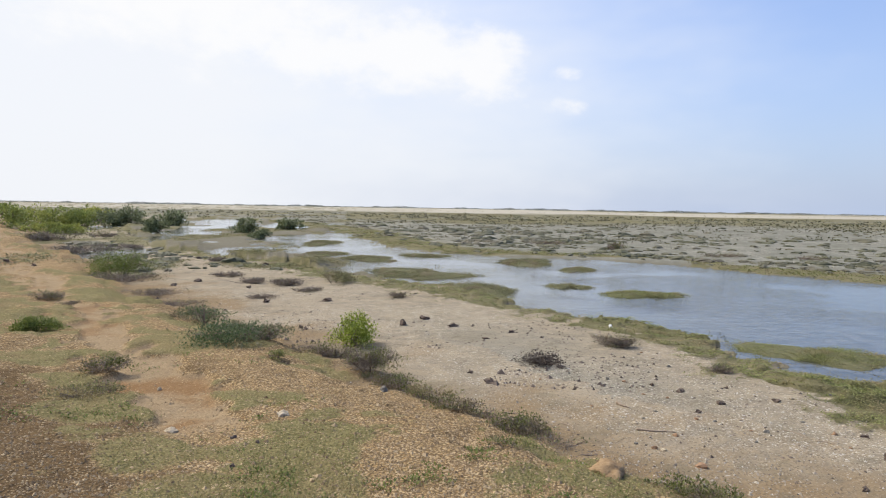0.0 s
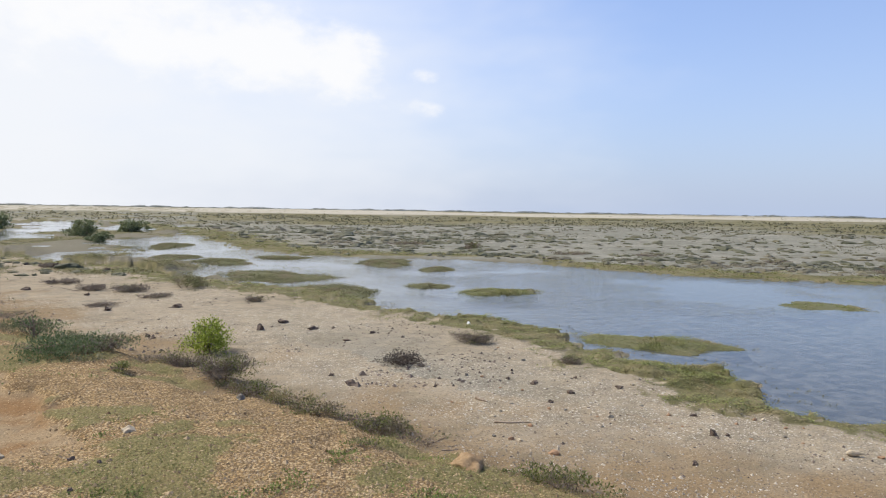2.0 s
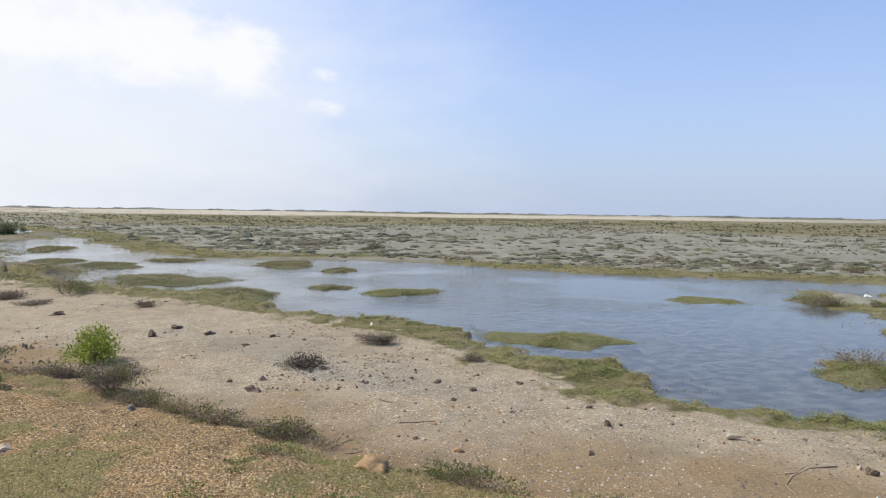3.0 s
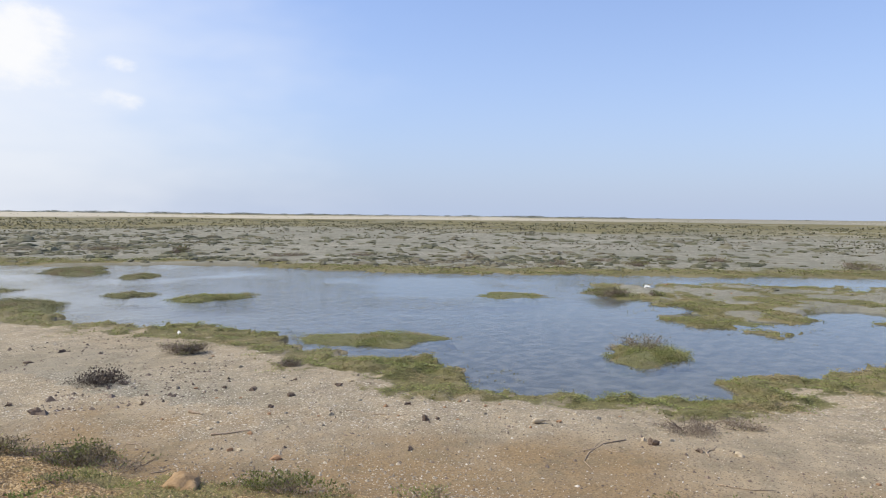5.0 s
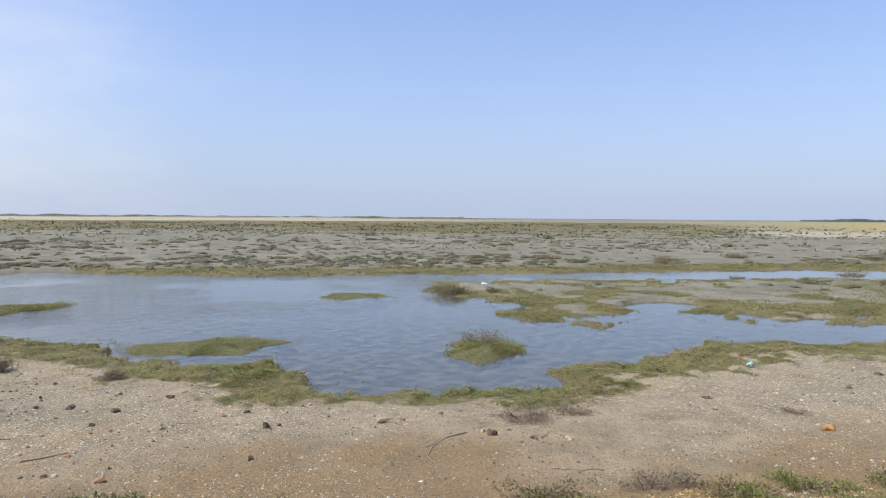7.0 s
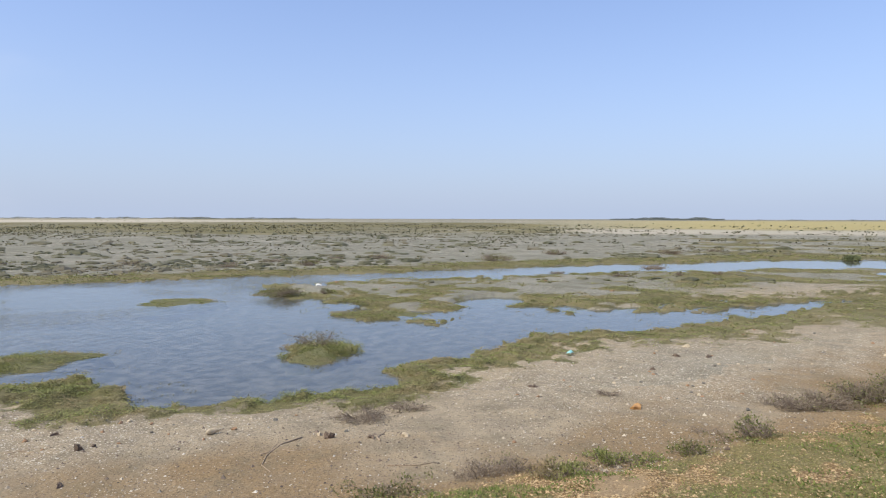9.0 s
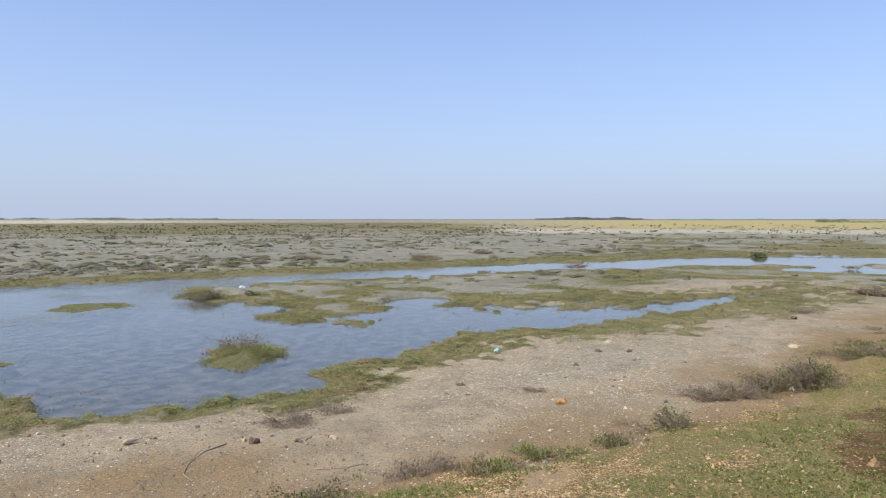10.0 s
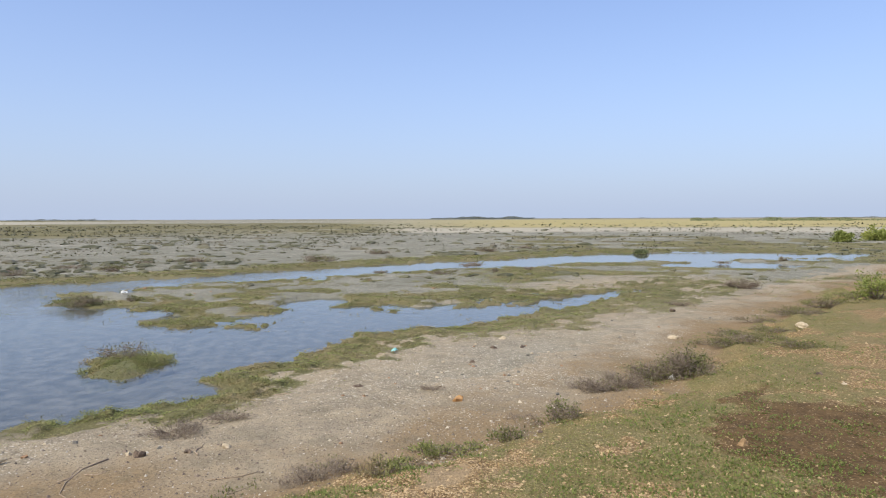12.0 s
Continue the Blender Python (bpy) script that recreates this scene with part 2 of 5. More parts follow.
    grass = bank * np.clip(np.maximum(grass, spots(x, y, GRASSY, soft)) - 0.9 * spots(x, y, BARE, soft), 0, 1)
    tr = line_distance(wx, wy, TRACK)
    path = bank * step(0.46, 0.18, tr + 0.45 * (n1 - 0.5) + 0.45 * (n2 - 0.5)) * step(4.7, 5.9, d + 0.8 * (n2 - 0.5))
    z = z - 0.07 * path + 0.10 * bank * step(0.5, 1.6, tr) * step(1.5, -1.5, x + 0.55 * y - 1.0) * step(40, 20, d)
    soil = bank * step(1.25, 0.55, np.hypot((x - 5.7) / 1.5, (y + 1.9) / 0.95) + 0.9 * (n1 - 0.5) + 0.7 * (n2 - 0.5))
    path = np.maximum(path, bank * step(0.75, 0.35, np.hypot((x - 4.5) / 0.8, (y - 1.0) / 0.4) + 0.8 * (n1 - 0.5)))
    wet = step(0.9, 0.0, -sd) * (1 - bank)
    silt = np.where(lake_in, 1.0, step(1.0, 5.0, shore) * (sb < -2) * np.maximum(step(-12, 6, az + 0.25 * (d - 30)), tongue))
    tan = step(-2.2, 0.1, sb + 2.6 * (n1 - 0.5) + 1.2 * (fbm2(x, y, 3.2, 58) - 0.5))
    orange = step(0.42, 0.12, line_distance(wx, wy, STAINS) + 0.5 * (n2 - 0.5)) + 0.7 * step(0.45, 0.6, fbm2(x, y, 0.9, 57)) * step(7.5, 9.0, d)
    brown = 0.78 * bank * step(2.0, 3.3, d + 1.2 * (n1 - 0.5)) * step(-10, -24, az + 20 * (n1 - 0.5)) * step(-110, -60, az) * step(12, 6, d)
    shelly = step(0.43, 0.62, fbm2(x, y, 2.3, 59, 5) + 0.12 * step(58, 72, az)) * step(-0.5, -1.3, sb) * (1 - bank)
    return z, dict(patch=soil, x=x, y=y, orange=orange, shelly=shelly, green=green, bank=bank, grass=grass * (1 - path) * (1 - soil), path=path, sand=sand, dry=dry, soil=np.maximum(soil, brown * (1 - path) * (1 - 0.7 * grass)), wet=wet, belt=belt,
                   mat=np.maximum(mat, head), far_belt=far_belt, shallow=np.maximum(shallow, wide), lake=lake_in, sb=sb, sd=sd, d=d, az=az, olive=olive, silt=silt, tan=tan, tongue=tongue)


def ground_z(x, y):
    return float(land(np.array([x]), np.array([y]))[0][0])

# ---- materials ----
def base_material(name, rough=0.85, spec=0.25):
    m = bpy.data.materials.new(name)
    m.use_nodes = True
    b = m.node_tree.nodes["Principled BSDF"]
    b.inputs["Roughness"].default_value = rough
    b.inputs["Specular IOR Level"].default_value = spec
    return m, m.node_tree, b


def texture(nt, kind, scale, detail=4.0, rough=0.6, stretch=None):
    co = nt.nodes.new("ShaderNodeNewGeometry")
    vec = co.outputs["Position"]
    if stretch:
        mp = nt.nodes.new("ShaderNodeMapping")
        mp.inputs["Scale"].default_value = stretch
        nt.links.new(vec, mp.inputs[0])
        vec = mp.outputs[0]
    t = nt.nodes.new("ShaderNodeTexNoise" if kind == "noise" else "ShaderNodeTexVoronoi")
    t.inputs["Scale"].default_value = scale
    if kind == "noise":
        t.inputs["Detail"].default_value, t.inputs["Roughness"].default_value = detail, rough
    nt.links.new(vec, t.inputs["Vector"])
    return t


def bump(nt, bsdf, height, strength, distance):
    b = nt.nodes.new("ShaderNodeBump")
    b.inputs["Strength"].default_value, b.inputs["Distance"].default_value = strength, distance
    nt.links.new(height, b.inputs["Height"])
    nt.links.new(b.outputs[0], bsdf.inputs["Normal"])


def ground_material():
    m, nt, b = base_material("marsh_ground", 0.95, 0.1)
    za = node(nt, "ShaderNodeAttribute", attribute_name="zones_a")
    zb = node(nt, "ShaderNodeAttribute", attribute_name="zones_b")
    sa_, sb_ = nt.nodes.new("ShaderNodeSeparateColor"), nt.nodes.new("ShaderNodeSeparateColor")
    nt.links.new(za.outputs["Color"], sa_.inputs[0])
    nt.links.new(zb.outputs["Color"], sb_.inputs[0])
    green, bank, grass = sa_.outputs
    path = za.outputs["Alpha"]
    sand, dry, soil = sb_.outputs
    wet = zb.outputs["Alpha"]
    zc = node(nt, "ShaderNodeAttribute", attribute_name="zones_c")
    sc_ = nt.nodes.new("ShaderNodeSeparateColor")
    nt.links.new(zc.outputs["Color"], sc_.inputs[0])
    silt, tan, orange = sc_.outputs
    shelly = zc.outputs["Alpha"]
    coarse = texture(nt, "noise", 0.9, 5).outputs[0]
    mid = texture(nt, "noise", 5.0, 6, 0.65).outputs[0]
    broad = texture(nt, "noise", 0.11, 8, 0.62).outputs[0]
    fine = texture(nt, "noise", 38.0, 4, 0.7).outputs[0]
    vor = texture(nt, "voronoi", 46.0)

    def edge(mask, gain=0.55):
        """A zone's edge, frayed by the fine grain."""
        f = math_node(nt, "ADD", mask, math_node(nt, "MULTIPLY", math_node(nt, "SUBTRACT", mid, 0.5), gain))
        f = math_node(nt, "ADD", f, math_node(nt, "MULTIPLY", math_node(nt, "SUBTRACT", fine, 0.5), gain))
        f = math_node(nt, "ADD", f, math_node(nt, "MULTIPLY", math_node(nt, "SUBTRACT", broad, 0.5), 0.9))
        return ramp(nt, f, 0.3, 0.7)

    mud = mix_colour(nt, ramp(nt, coarse, 0.35, 0.65), MUD[0], MUD[1])
    mud = mix_colour(nt, ramp(nt, mid, 0.35, 0.75), mud, MUD[2])
    def grains(scale, share, colour_in, colour_out, amount):
        """Single grains of another colour, a share of all cells."""
        v = texture(nt, "voronoi", scale)
        s = nt.nodes.new("ShaderNodeSeparateColor")
        nt.links.new(v.outputs["Color"], s.inputs[0])
        pick = math_node(nt, "LESS_THAN", s.outputs[0], share)
        dot = math_node(nt, "MULTIPLY", pick, ramp(nt, v.outputs["Distance"], 0.48, 0.30))
        dot = math_node(nt, "MULTIPLY", dot, amount) if not isinstance(amount, float) else math_node(nt, "MULTIPLY", dot, amount)
        return mix_colour(nt, dot, colour_in, colour_out)

    thin = math_node(nt, "ADD", math_node(nt, "MULTIPLY", shelly, 0.7), 0.10)
    mud = mix_colour(nt, math_node(nt, "MULTIPLY", ramp(nt, fine, 0.5, 0.72), 0.45), mud, MUD[5])
    mud = mix_colour(nt, math_node(nt, "MULTIPLY", ramp(nt, math_node(nt, "ADD", tan, math_node(nt, "MULTIPLY", math_node(nt, "SUBTRACT", mid, 0.5), 0.6)), 0.0, 1.0), 0.85), mud, mix_colour(nt, ramp(nt, fine, 0.35, 0.65), TAN[0], TAN[1]))
    grey = mix_colour(nt, ramp(nt, mid, 0.3, 0.7), SILT[0], SILT[1])
    tufts = ramp(nt, texture(nt, "noise", 0.75, 7, 0.68).outputs[0], 0.50, 0.60)
    grey = mix_colour(nt, math_node(nt, "MULTIPLY", tufts, 0.5), grey, SILT[2])
    crust = ramp(nt, texture(nt, "noise", 0.16, 6, 0.6).outputs[0], 0.52, 0.66)
    grey = mix_colour(nt, math_node(nt, "MULTIPLY", crust, 0.5), grey, SILT[3])
    mud = mix_colour(nt, silt, mud, grey)
    stain = ramp(nt, texture(nt, "noise", 2.1, 7, 0.7).outputs[0], 0.48, 0.66)
    mud = mix_colour(nt, math_node(nt, "MULTIPLY", stain, 0.42), mud, MUD[4])
    mud = grains(48.0, 0.30, mud, MUD[5], 0.75)
    mud = grains(34.0, 0.16, mud, MUD[3], thin)
    mud = grains(70.0, 0.22, mud, MUD[3], thin)
    mud = mix_colour(nt, math_node(nt, "MULTIPLY", wet, 0.75), mud, MUD[4])
    colour = mix_colour(nt, sand, mud, mix_colour(nt, coarse, SAND[0], SAND[1]))
    turf = mix_colour(nt, ramp(nt, mid, 0.3, 0.7), TURF[0], TURF[1])
    turf = mix_colour(nt, ramp(nt, coarse, 0.4, 0.7), turf, TURF[2])
    turf = mix_colour(nt, ramp(nt, broad, 0.5, 0.62), turf, TURF[3])
    colour = mix_colour(nt, edge(green), colour, turf)
    colour = mix_colour(nt, math_node(nt, "MULTIPLY", dry, 0.85), colour, mix_colour(nt, mid, DRY[0], DRY[1]))
    stones = mix_colour(nt, ramp(nt, vor.outputs["Color"], 0.2, 0.8), GRAVEL[0], GRAVEL[1])
    gravel = mix_colour(nt, ramp(nt, mid, 0.4, 0.6), stones, GRAVEL[2])
    gravel = mix_colour(nt, math_node(nt, "MULTIPLY", ramp(nt, coarse, 0.3, 0.7), 0.6), gravel, GRAVEL[3])
    gravel = mix_colour(nt, math_node(nt, "MULTIPLY", ramp(nt, vor.outputs["Distance"], 0.35, 0.62), 0.75), gravel, GRAVEL[4])
    gravel = grains(30.0, 0.22, gravel, GRAVEL[1], 0.8)
    gravel = grains(55.0, 0.25, gravel, GRAVEL[5], 0.8)
    colour = mix_colour(nt, edge(bank, 0.8), colour, gravel)
    lawn = mix_colour(nt, ramp(nt, fine, 0.35, 0.65), LAWN[0], LAWN[1])
    lawn = mix_colour(nt, ramp(nt, coarse, 0.45, 0.7), lawn, LAWN[2])
    colour = mix_colour(nt, math_node(nt, "MULTIPLY", edge(grass, 0.9), 0.72), colour, lawn)
    colour = mix_colour(nt, math_node(nt, "MULTIPLY", edge(path, 1.2), 0.85), colour, mix_colour(nt, ramp(nt, coarse, 0.42, 0.55), TRACKS[0], mix_colour(nt, orange, TRACKS[0], TRACKS[1])))
    colour = mix_colour(nt, math_node(nt, "MULTIPLY", edge(soil, 0.8), 0.85), colour, mix_colour(nt, ramp(nt, mid, 0.35, 0.65), SOIL[0], SOIL[1]))
    colour = grains(42.0, 0.22, colour, GRAVEL[5], math_node(nt, "MULTIPLY", bank, 0.55))
    colour = grains(63.0, 0.14, colour, GRAVEL[1], math_node(nt, "MULTIPLY", bank, 0.5))
    nt.links.new(colour, b.inputs["Base Color"])
    h = math_node(nt, "ADD", math_node(nt, "MULTIPLY", fine, 0.5), math_node(nt, "MULTIPLY", mid, 1.2))
    h = math_node(nt, "SUBTRACT", h, math_node(nt, "MULTIPLY", vor.outputs["Distance"], math_node(nt, "MULTIPLY", math_node(nt, "SUBTRACT", bank, path), 0.35)))
    bump(nt, b, h, 0.9, 0.035)
    return m


MUD = [(0.355, 0.292, 0.205), (0.275, 0.23, 0.165), (0.41, 0.335, 0.228), (0.64, 0.58, 0.475), (0.165, 0.145, 0.098), (0.15, 0.115, 0.08)]
TAN = [(0.205, 0.135, 0.066), (0.30, 0.207, 0.11)]
SILT = [(0.195, 0.192, 0.153), (0.245, 0.238, 0.193), (0.125, 0.122, 0.078), (0.325, 0.31, 0.258)]
SAND = [(0.40, 0.36, 0.28), (0.48, 0.435, 0.345)]
TURF = [(0.105, 0.10, 0.048), (0.165, 0.15, 0.07), (0.22, 0.185, 0.10), (0.21, 0.185, 0.105)]
DRY = [(0.44, 0.36, 0.16), (0.36, 0.31, 0.13)]
GRAVEL = [(0.335, 0.215, 0.10), (0.55, 0.41, 0.235), (0.36, 0.245, 0.118), (0.385, 0.26, 0.125), (0.13, 0.085, 0.044), (0.18, 0.115, 0.057)]
LAWN = [(0.118, 0.12, 0.046), (0.225, 0.208, 0.088), (0.225, 0.18, 0.085)]
TRACKS = [(0.335, 0.245, 0.145), (0.245, 0.138, 0.062)]
SOIL = [(0.075, 0.046, 0.022), (0.14, 0.088, 0.041)]


def plain_material(name, c1, c2, scale=12.0, rough=0.85, bump_s=0.5, c3=None):
    m, nt, b = base_material(name, rough, 0.2)
    n = texture(nt, "noise", scale, 6, 0.65).outputs[0]
    colour = mix_colour(nt, ramp(nt, n, 0.3, 0.7), c1, c2)
    if c3:
        colour = mix_colour(nt, ramp(nt, texture(nt, "noise", scale * 0.23, 3).outputs[0], 0.5, 0.7), colour, c3)
    nt.links.new(colour, b.inputs["Base Color"])
    if bump_s:
        bump(nt, b, n, bump_s, 0.02)
    return m


def leaf_material(name, dark, light, dead=None, spread=1.4, translucent=0.25):
    """Leaves that differ one from the next and in drifts of some decimetres."""
    m, nt, b = base_material(name, 0.6, 0.25)
    geo = nt.nodes.new("ShaderNodeNewGeometry")
    colour = mix_colour(nt, geo.outputs["Random Per Island"], dark, light)
    if dead:
        drift = texture(nt, "noise", spread, 4).outputs[0]
        colour = mix_colour(nt, ramp(nt, drift, 0.46, 0.66), colour, dead)
    nt.links.new(colour, b.inputs["Base Color"])
    tl = nt.nodes.new("ShaderNodeBsdfTranslucent")
    nt.links.new(colour, tl.inputs[0])
    mx = nt.nodes.new("ShaderNodeMixShader")
    mx.inputs[0].default_value = translucent
    nt.links.new(b.outputs[0], mx.inputs[1])
    nt.links.new(tl.outputs[0], mx.inputs[2])
    nt.links.new(mx.outputs[0], nt.nodes["Material Output"].inputs[0])
    return m


def water_material():
    m = bpy.data.materials.new("shallow_water")
    m.use_nodes = True
    nt = m.node_tree
    nt.nodes.clear()
    out = nt.nodes.new("ShaderNodeOutputMaterial")
    gloss = nt.nodes.new("ShaderNodeBsdfGlossy")
    gloss.inputs["Roughness"].default_value = 0.06
    gloss.inputs["Color"].default_value = (0.93, 0.95, 0.97, 1)
    clear = nt.nodes.new("ShaderNodeBsdfTransparent")
    clear.inputs[0].default_value = (0.62, 0.69, 0.74, 1)
    murk = nt.nodes.new("ShaderNodeBsdfDiffuse")
    murk.inputs[0].default_value = (0.30, 0.285, 0.24, 1)
    under = nt.nodes.new("ShaderNodeMixShader")
    weedy = texture(nt, "noise", 4.4, 6, 0.64).outputs[0]
    cloudy = ramp(nt, weedy, 0.38, 0.66)
    nt.links.new(math_node(nt, "ADD", math_node(nt, "MULTIPLY", cloudy, 0.34), 0.09), under.inputs[0])
    nt.links.new(clear.outputs[0], under.inputs[1])
    nt.links.new(murk.outputs[0], under.inputs[2])
    fr = nt.nodes.new("ShaderNodeFresnel")
    fr.inputs[0].default_value = 1.33
    top = nt.nodes.new("ShaderNodeMixShader")
    nt.links.new(fr.outputs[0], top.inputs[0])
    nt.links.new(under.outputs[0], top.inputs[1])
    nt.links.new(gloss.outputs[0], top.inputs[2])
    nt.links.new(top.outputs[0], out.inputs[0])
    # wind ripples in patches
    rip = texture(nt, "noise", 2.6, 3, 0.5, (0.75, 1.6, 1.0)).outputs[0]
    small = texture(nt, "noise", 14.0, 3, 0.5, (1.0, 1.8, 1.0)).outputs[0]
    patch = ramp(nt, texture(nt, "noise", 0.22, 2).outputs[0], 0.36, 0.6)
    h = math_node(nt, "ADD", rip, math_node(nt, "MULTIPLY", small, 0.3))
    where = nt.nodes.new("ShaderNodeSeparateXYZ")
    nt.links.new(nt.nodes.new("ShaderNodeNewGeometry").outputs["Position"], where.inputs[0])
    windy = math_node(nt, "ADD", math_node(nt, "MULTIPLY", ramp(nt, where.outputs[1], 8.0, 15.0), 0.95), 0.07)
    h = math_node(nt, "MULTIPLY", h, math_node(nt, "MULTIPLY", windy, math_node(nt, "ADD", math_node(nt, "MULTIPLY", patch, 0.85), 0.15)))
    bp = nt.nodes.new("ShaderNodeBump")
    bp.inputs["Strength"].default_value, bp.inputs["Distance"].default_value = 0.26, 0.10
    nt.links.new(h, bp.inputs["Height"])
    for n in (gloss, fr):
        nt.links.new(bp.outputs[0], n.inputs["Normal"])
    return m


M_GROUND = ground_material()
M_WATER = water_material()
M_MAT = leaf_material("marsh_mat_leaves", (0.12, 0.142, 0.045), (0.325, 0.33, 0.115), (0.32, 0.255, 0.14))
M_MAT_DARK = leaf_material("grey_green_leaves", (0.09, 0.10, 0.045), (0.33, 0.31, 0.15), (0.28, 0.225, 0.14))
M_SCRUB = leaf_material("scrub_leaves", (0.085, 0.10, 0.032), (0.25, 0.26, 0.085), (0.20, 0.155, 0.10), 2.6)
M_TURF = leaf_material("short_grass", (0.13, 0.14, 0.045), (0.33, 0.30, 0.11), (0.35, 0.28, 0.14), 0.9)
M_WEED = leaf_material("weed_leaves", (0.10, 0.135, 0.032), (0.23, 0.265, 0.072), None, 1.0, 0.3)
M_DRY = leaf_material("dry_twigs", (0.15, 0.118, 0.09), (0.34, 0.278, 0.215), None, 1.0, 0.1)
M_DARKTWIG = leaf_material("black_dead_stems", (0.045, 0.035, 0.03), (0.115, 0.09, 0.072), None, 1.0, 0.05)
M_TUSSOCK = leaf_material("far_tussock", (0.105, 0.105, 0.062), (0.20, 0.192, 0.118), (0.20, 0.175, 0.12), 0.2)
M_BRIGHT = leaf_material("fresh_leaves", (0.16, 0.21, 0.03), (0.40, 0.45, 0.09), None, 1.0, 0.35)
M_MANGROVE = leaf_material("mangrove_leaves", (0.15, 0.19, 0.05), (0.36, 0.39, 0.11), (0.45, 0.45, 0.12), 0.12)
M_MANGROVE_DARK = leaf_material("dark_mangrove_leaves", (0.12, 0.15, 0.075), (0.27, 0.29, 0.15))
M_BLUEGREEN = leaf_material("blue_green_leaves", (0.07, 0.105, 0.045), (0.18, 0.225, 0.10), (0.21, 0.17, 0.11), 1.6)
# far leaf greens paled towards grey: distance haze mixed into the base colour
M_HAZED_TREE = leaf_material("hazed_tree_leaves", (0.17, 0.185, 0.165), (0.26, 0.275, 0.24), None)
M_HAZED_GROVE = leaf_material("hazed_grove_leaves", (0.13, 0.15, 0.145), (0.20, 0.22, 0.20), None)
M_BARK = plain_material("grey_bark", (0.16, 0.12, 0.09), (0.24, 0.19, 0.15), 30)
M_MOUND = plain_material("mat_mud", (0.095, 0.098, 0.046), (0.175, 0.165, 0.08), 14)
M_ROCK = plain_material("tan_rock", (0.27, 0.175, 0.09), (0.38, 0.26, 0.145), 22, 0.95, 0.9)
M_PALE = plain_material("pale_stone", (0.40, 0.325, 0.22), (0.54, 0.45, 0.33), 25, 0.9, 0.6)
M_CLOD = plain_material("dark_clod", (0.10, 0.075, 0.06), (0.20, 0.15, 0.115), 30, 0.95, 0.8)
M_CLOD2 = plain_material("brown_stone", (0.28, 0.17, 0.10), (0.36, 0.23, 0.14), 30, 0.9, 0.5)
M_GREY = plain_material("grey_stone", (0.13, 0.12, 0.105), (0.22, 0.20, 0.17), 25, 0.9, 0.6)
M_WOOD = plain_material("bleached_wood", (0.28, 0.205, 0.14), (0.44, 0.35, 0.26), 40, 0.85, 0.4)
M_ORANGE = plain_material("orange_rock", (0.36, 0.19, 0.075), (0.46, 0.27, 0.12), 20, 0.9, 0.6)
M_TURQ = plain_material("turquoise_plastic", (0.22, 0.55, 0.55), (0.40, 0.68, 0.68), 30, 0.4, 0.1)
M_WHITE = plain_material("white_plastic", (0.70, 0.69, 0.66), (0.80, 0.79, 0.77), 30, 0.5, 0.1)
M_PEBBLE = leaf_material("pebbles", (0.16, 0.10, 0.048), (0.53, 0.39, 0.22), None, 1.0, 0.0)
M_BEACH = leaf_material("beach_pebbles", (0.15, 0.12, 0.09), (0.50, 0.43, 0.33), None, 1.0, 0.0)
M_SHELL = leaf_material("shell_bits", (0.26, 0.22, 0.17), (0.62, 0.57, 0.49), None, 1.0, 0.0)
M_CRUMB = leaf_material("earth_crumbs", (0.08, 0.06, 0.05), (0.22, 0.165, 0.125), None, 1.0, 0.0)


# ---- mesh helpers ----
def array_mesh(name, verts, faces, mat, smooth=False):
    """A mesh from arrays of places and of corner numbers (all triangles or all quads)."""
    me = bpy.data.meshes.new(name)
    verts, faces = np.asarray(verts, np.float32), np.asarray(faces, np.int32)
    n, k = faces.shape
    me.vertices.add(len(verts))
    me.vertices.foreach_set("co", verts.ravel())
    me.loops.add(n * k)
    me.loops.foreach_set("vertex_index", faces.ravel())
    me.polygons.add(n)
    me.polygons.foreach_set("loop_start", np.arange(0, n * k, k, dtype=np.int32))
    me.polygons.foreach_set("use_smooth", np.full(n, smooth))
    me.update(calc_edges=True)
    me.materials.append(mat)
    return me


def thing(name, x=0.0, y=0.0, z=0.0, turn=0.0, label="", category="", group="", kind="", data=None):
    ob = new(name, data)
    ob.matrix_world = pose(x, y, z, 0, 0, turn)
    return tagged(ob, label, category, group, kind)


def part(name, me, parent, label=""):
    ob = new(name, me)
    ob.parent = parent
    return tagged(ob, label)


def leaves(base, way, length, width, level=0.0):
    """Diamond leaves: arrays of base, direction, length and width; level turns their faces up to the sky."""
    n = len(base)
    way = way / np.linalg.norm(way, axis=1, keepdims=True)
    side = np.cross(way, rng.normal(size=(n, 3)) * (1 - level) + np.array([0, 0, 1.4]) * level)
    side /= np.linalg.norm(side, axis=1, keepdims=True) + 1e-9
    length, width = np.broadcast_to(length, n)[:, None], np.broadcast_to(width, n)[:, None]
    mid = base + way * length * 0.5
    v = np.stack([base, mid + side * width * 0.5, base + way * length, mid - side * width * 0.5], 1).reshape(-1, 3)
    return v, np.arange(4 * n).reshape(n, 4)


